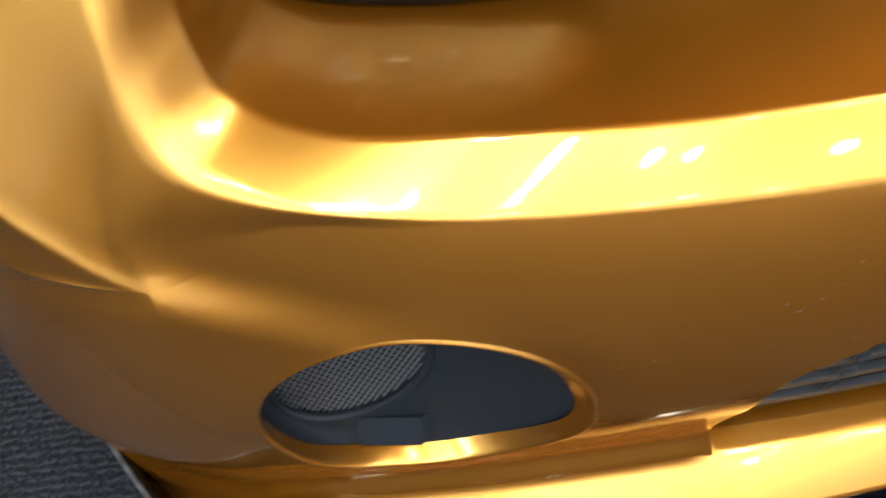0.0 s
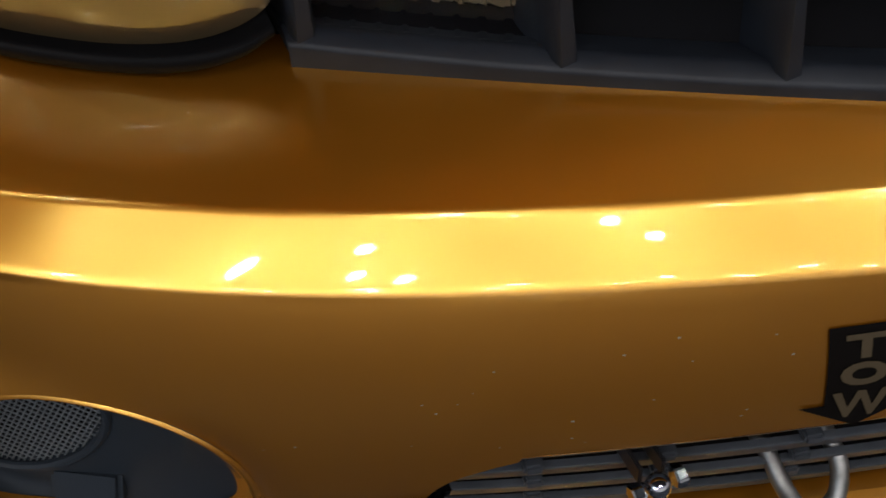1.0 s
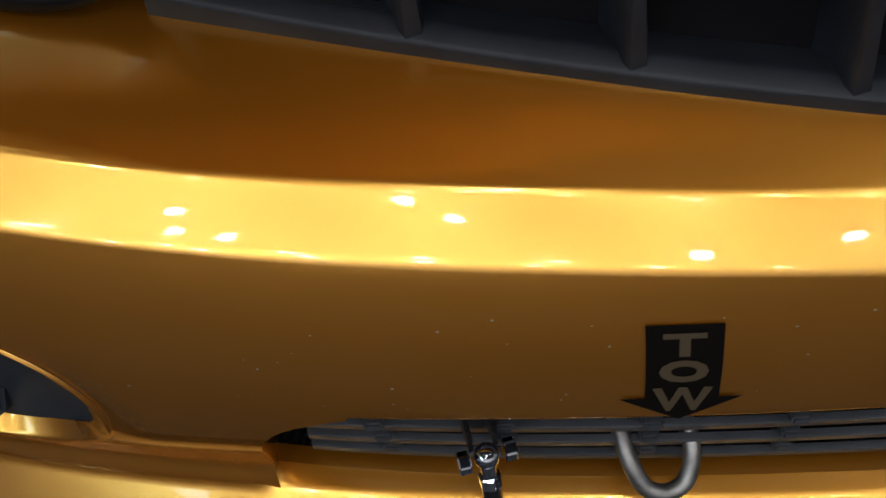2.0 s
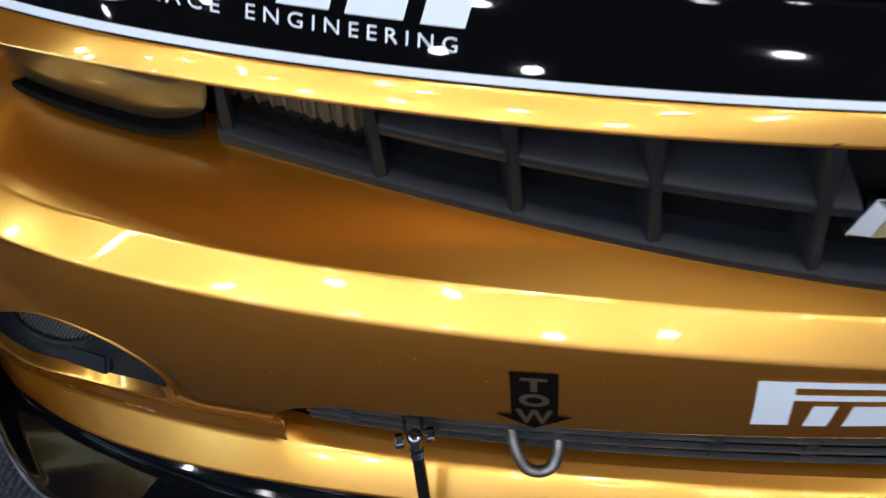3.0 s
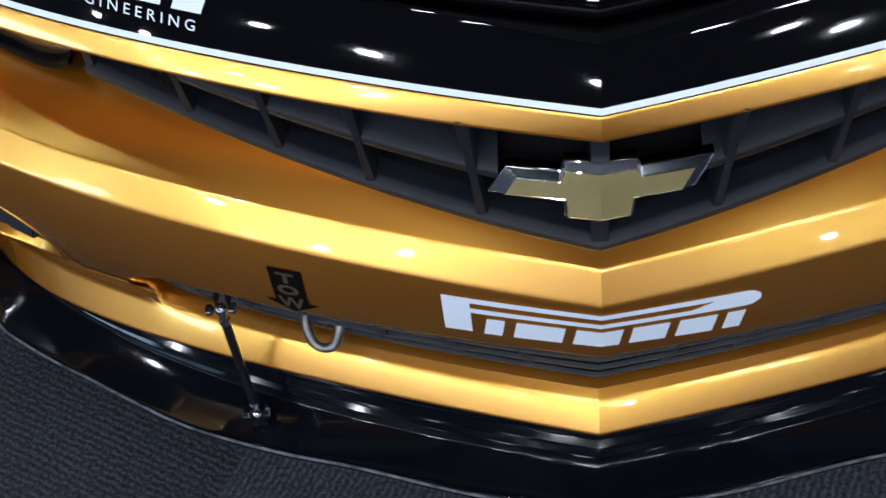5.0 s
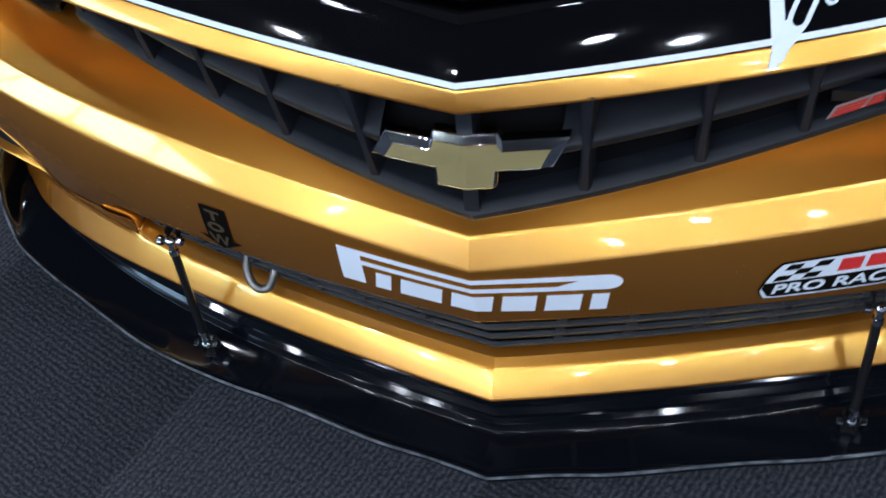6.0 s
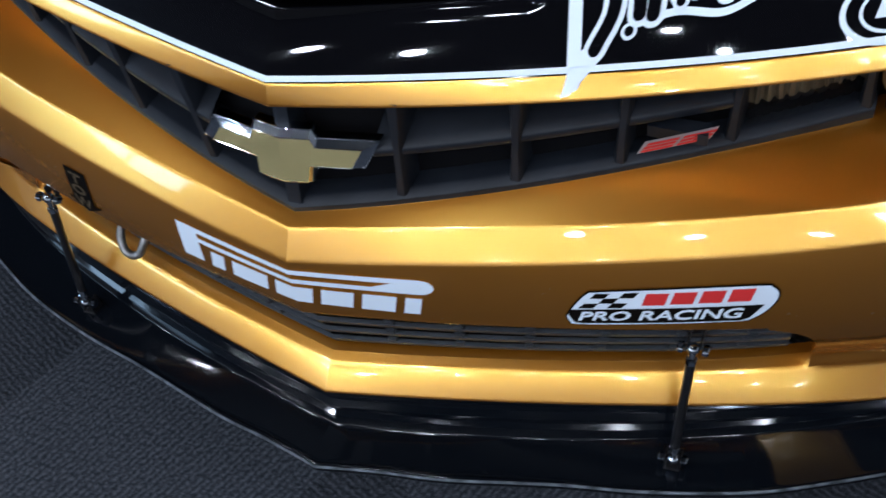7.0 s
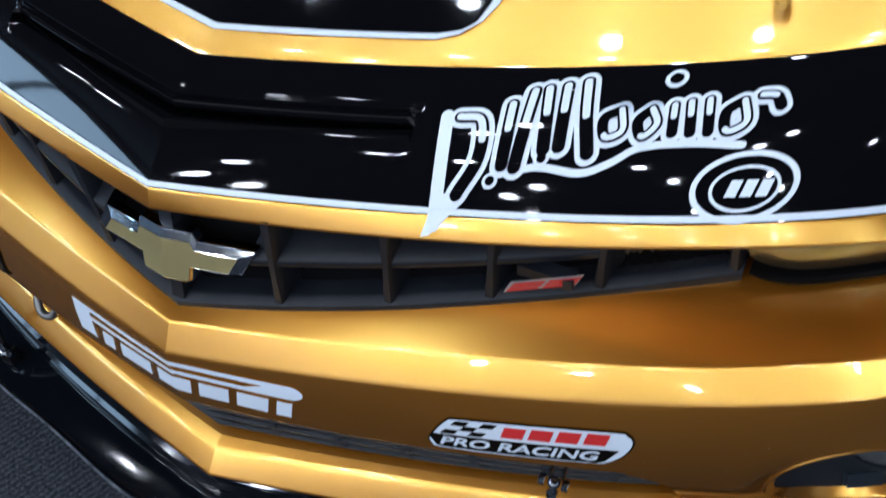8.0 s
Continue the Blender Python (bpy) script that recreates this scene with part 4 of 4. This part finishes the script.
def hexagon(at, direction, r, h, name, material, parent, label=""):
    m = look(at, Vector(at) + Vector(direction))
    bm = bmesh.new()
    bmesh.ops.create_cone(bm, cap_ends=True, segments=6, radius1=r, radius2=r, depth=h, matrix=m)
    bmesh.ops.bevel(bm, geom=bm.edges[:], offset=r * .12, segments=1, affect="EDGES")
    return part(name, bm, material, parent, label, False)


def strut(side):
    top, low = Vector((side * .475, .098, .331)), Vector((side * .471, .052, .130))
    way = (low - top).normalized()
    v, f = tube([top + way * .026, low - way * .022], .0062, 14)
    ob = link("strut", v, f, ROD, car, "thin black strut with chrome rod ends")
    for at, d in ((top, way), (low, -way)):
        bm = bmesh.new()
        bmesh.ops.create_uvsphere(bm, u_segments=16, v_segments=10, radius=.0085, matrix=Matrix.Translation(at))
        part("rod_end", bm, CHROME, ob)
        v, f = tube([at + d * .006, at + d * .028], .0052, 12)
        link("rod_neck", v, f, CHROME, ob)
        hexagon(at + d * .021, d, .0078, .010, "nut", CHROME, ob)
        for k in (-1, 1):
            hexagon(at + Vector((k * .015, .001 * k, 0)), (1, 0, 0), .0078, .008, "bolt", CHROME, ob, "chrome bolt head")
    for k in (-1, 1):
        part("bracket", box_bm(.003, .022, .03, pose(low.x + k * .009, low.y + .006, .118), .001), ROD, ob)
        part("bracket", box_bm(.003, .05, .016, pose(top.x + k * .008, top.y + .032, top.z + .004), .001), ROD, ob)
    part("foot", box_bm(.022, .024, .004, pose(low.x, low.y + .006, .107), .001), ROD, ob)


def tow_loop():
    pts = [(-.376, .150, .292), (-.376, .124, .287), (-.3755, .103, .274), (-.368, .089, .257), (-.3535, .084, .2515), (-.339, .087, .257), (-.3315, .100, .274), (-.331, .122, .287), (-.331, .148, .292)]
    v, f = tube(spline(pts, 40), .0063, 14)
    link("tow_loop", v, f, STEEL, car, "bare steel tow loop in the intake")


def wheel(side):
    """A plain tyre on its rim, inside the body, on which the car stands."""
    bm = bmesh.new()
    ring = []
    profile = [(.20, -.10), (.31, -.115), (.335, -.10), (.34, -.06), (.34, .06), (.335, .10), (.31, .115), (.20, .10)]
    for k in range(48):
        a = 2 * math.pi * k / 48
        ring.append([bm.verts.new((side * .79 + w, .88 + r * math.cos(a), .34 + r * math.sin(a))) for r, w in profile])
    for k in range(48):
        for j in range(len(profile) - 1):
            bm.faces.new((ring[k][j], ring[k][j + 1], ring[(k + 1) % 48][j + 1], ring[(k + 1) % 48][j]))
    ob = part("wheel", bm, RUBBER, car, "black tyre under the wing")
    v, f = tube([(side * .79 - .08, .88, .34), (side * .79 + .08, .88, .34)], .205, 40)
    link("rim", v, f, STEEL, ob)


def stone_chips():
    rnd = random.Random(11)
    bm = bmesh.new()
    for k in range(48):
        side = -1 if rnd.random() < .7 else 1
        s = rnd.uniform(.05, .70)
        z = rnd.uniform(.375, .45)
        r = rnd.uniform(.00025, .0007)
        ring = [bm.verts.new(face_at(side * s + r * 1.6 * math.cos(a), z + r * math.sin(a), .0006 + .0003 * (k % 2))) for a in [2 * math.pi * j / 7 + k for j in range(7)]]
        bm.faces.new(ring)
    tagged(part("stone_chips", bm, DIRT, car, "pale stone chips in the paint", False), kind="stuff")


fascia()
lower_lip()
brow()
hood_skin()
hood_trim()
grille()
for side in (1, -1):
    turn_lamp(side)
    lamp_cover(side)
    fog_opening(side)
emblem()
side_badge()
intake()
splitter()
for side in (1, -1):
    strut(side)
    wheel(side)
tow_loop()
tow_sticker()
tyre_sticker()
club_sticker()
hood_shapes_words()
stone_chips()


# ---- each letter a piece of its own, each stroke one piece ----
def islands(me):
    """The vertex sets of the mesh's separate pieces."""
    root = list(range(len(me.vertices)))

    def find(i):
        while root[i] != i:
            root[i] = root[root[i]]
            i = root[i]
        return i
    for e in me.edges:
        a, b = find(e.vertices[0]), find(e.vertices[1])
        root[a] = b
    sets = {}
    for i in range(len(root)):
        sets.setdefault(find(i), set()).add(i)
    return list(sets.values())


def split(ob, name):
    groups = islands(ob.data)
    whole = ob.data
    for k, keep in enumerate(groups):
        bm = bmesh.new()
        bm.from_mesh(whole)
        bm.verts.ensure_lookup_table()
        bmesh.ops.delete(bm, geom=[v for v in bm.verts if v.index not in keep], context="VERTS")
        me = whole.copy()
        bm.to_mesh(me)
        bm.free()
        piece = ob if k == 0 else ob.copy()
        piece.name, piece.data = name, me
        if k:
            scene.collection.objects.link(piece)


def weld(me):
    """Joins the lengths of a drawn stroke into one piece, with no walls inside."""
    bm = bmesh.new()
    bm.from_mesh(me)
    bmesh.ops.remove_doubles(bm, verts=bm.verts[:], dist=.00002)
    seen = collections.defaultdict(list)
    for f in bm.faces:
        seen[frozenset(v.index for v in f.verts)].append(f)
    bmesh.ops.delete(bm, geom=[f for same in seen.values() if len(same) > 1 for f in same], context="FACES_ONLY")
    bm.to_mesh(me)
    bm.free()


for ob in list(bpy.data.objects):
    kind = ob.name.split(".")[0]
    if kind == "words":
        split(ob, "letter")
    elif kind == "block":
        split(ob, "block")
    elif kind in ("core", "swash", "script_mark", "ring_mark", "thin_ring"):
        weld(ob.data)
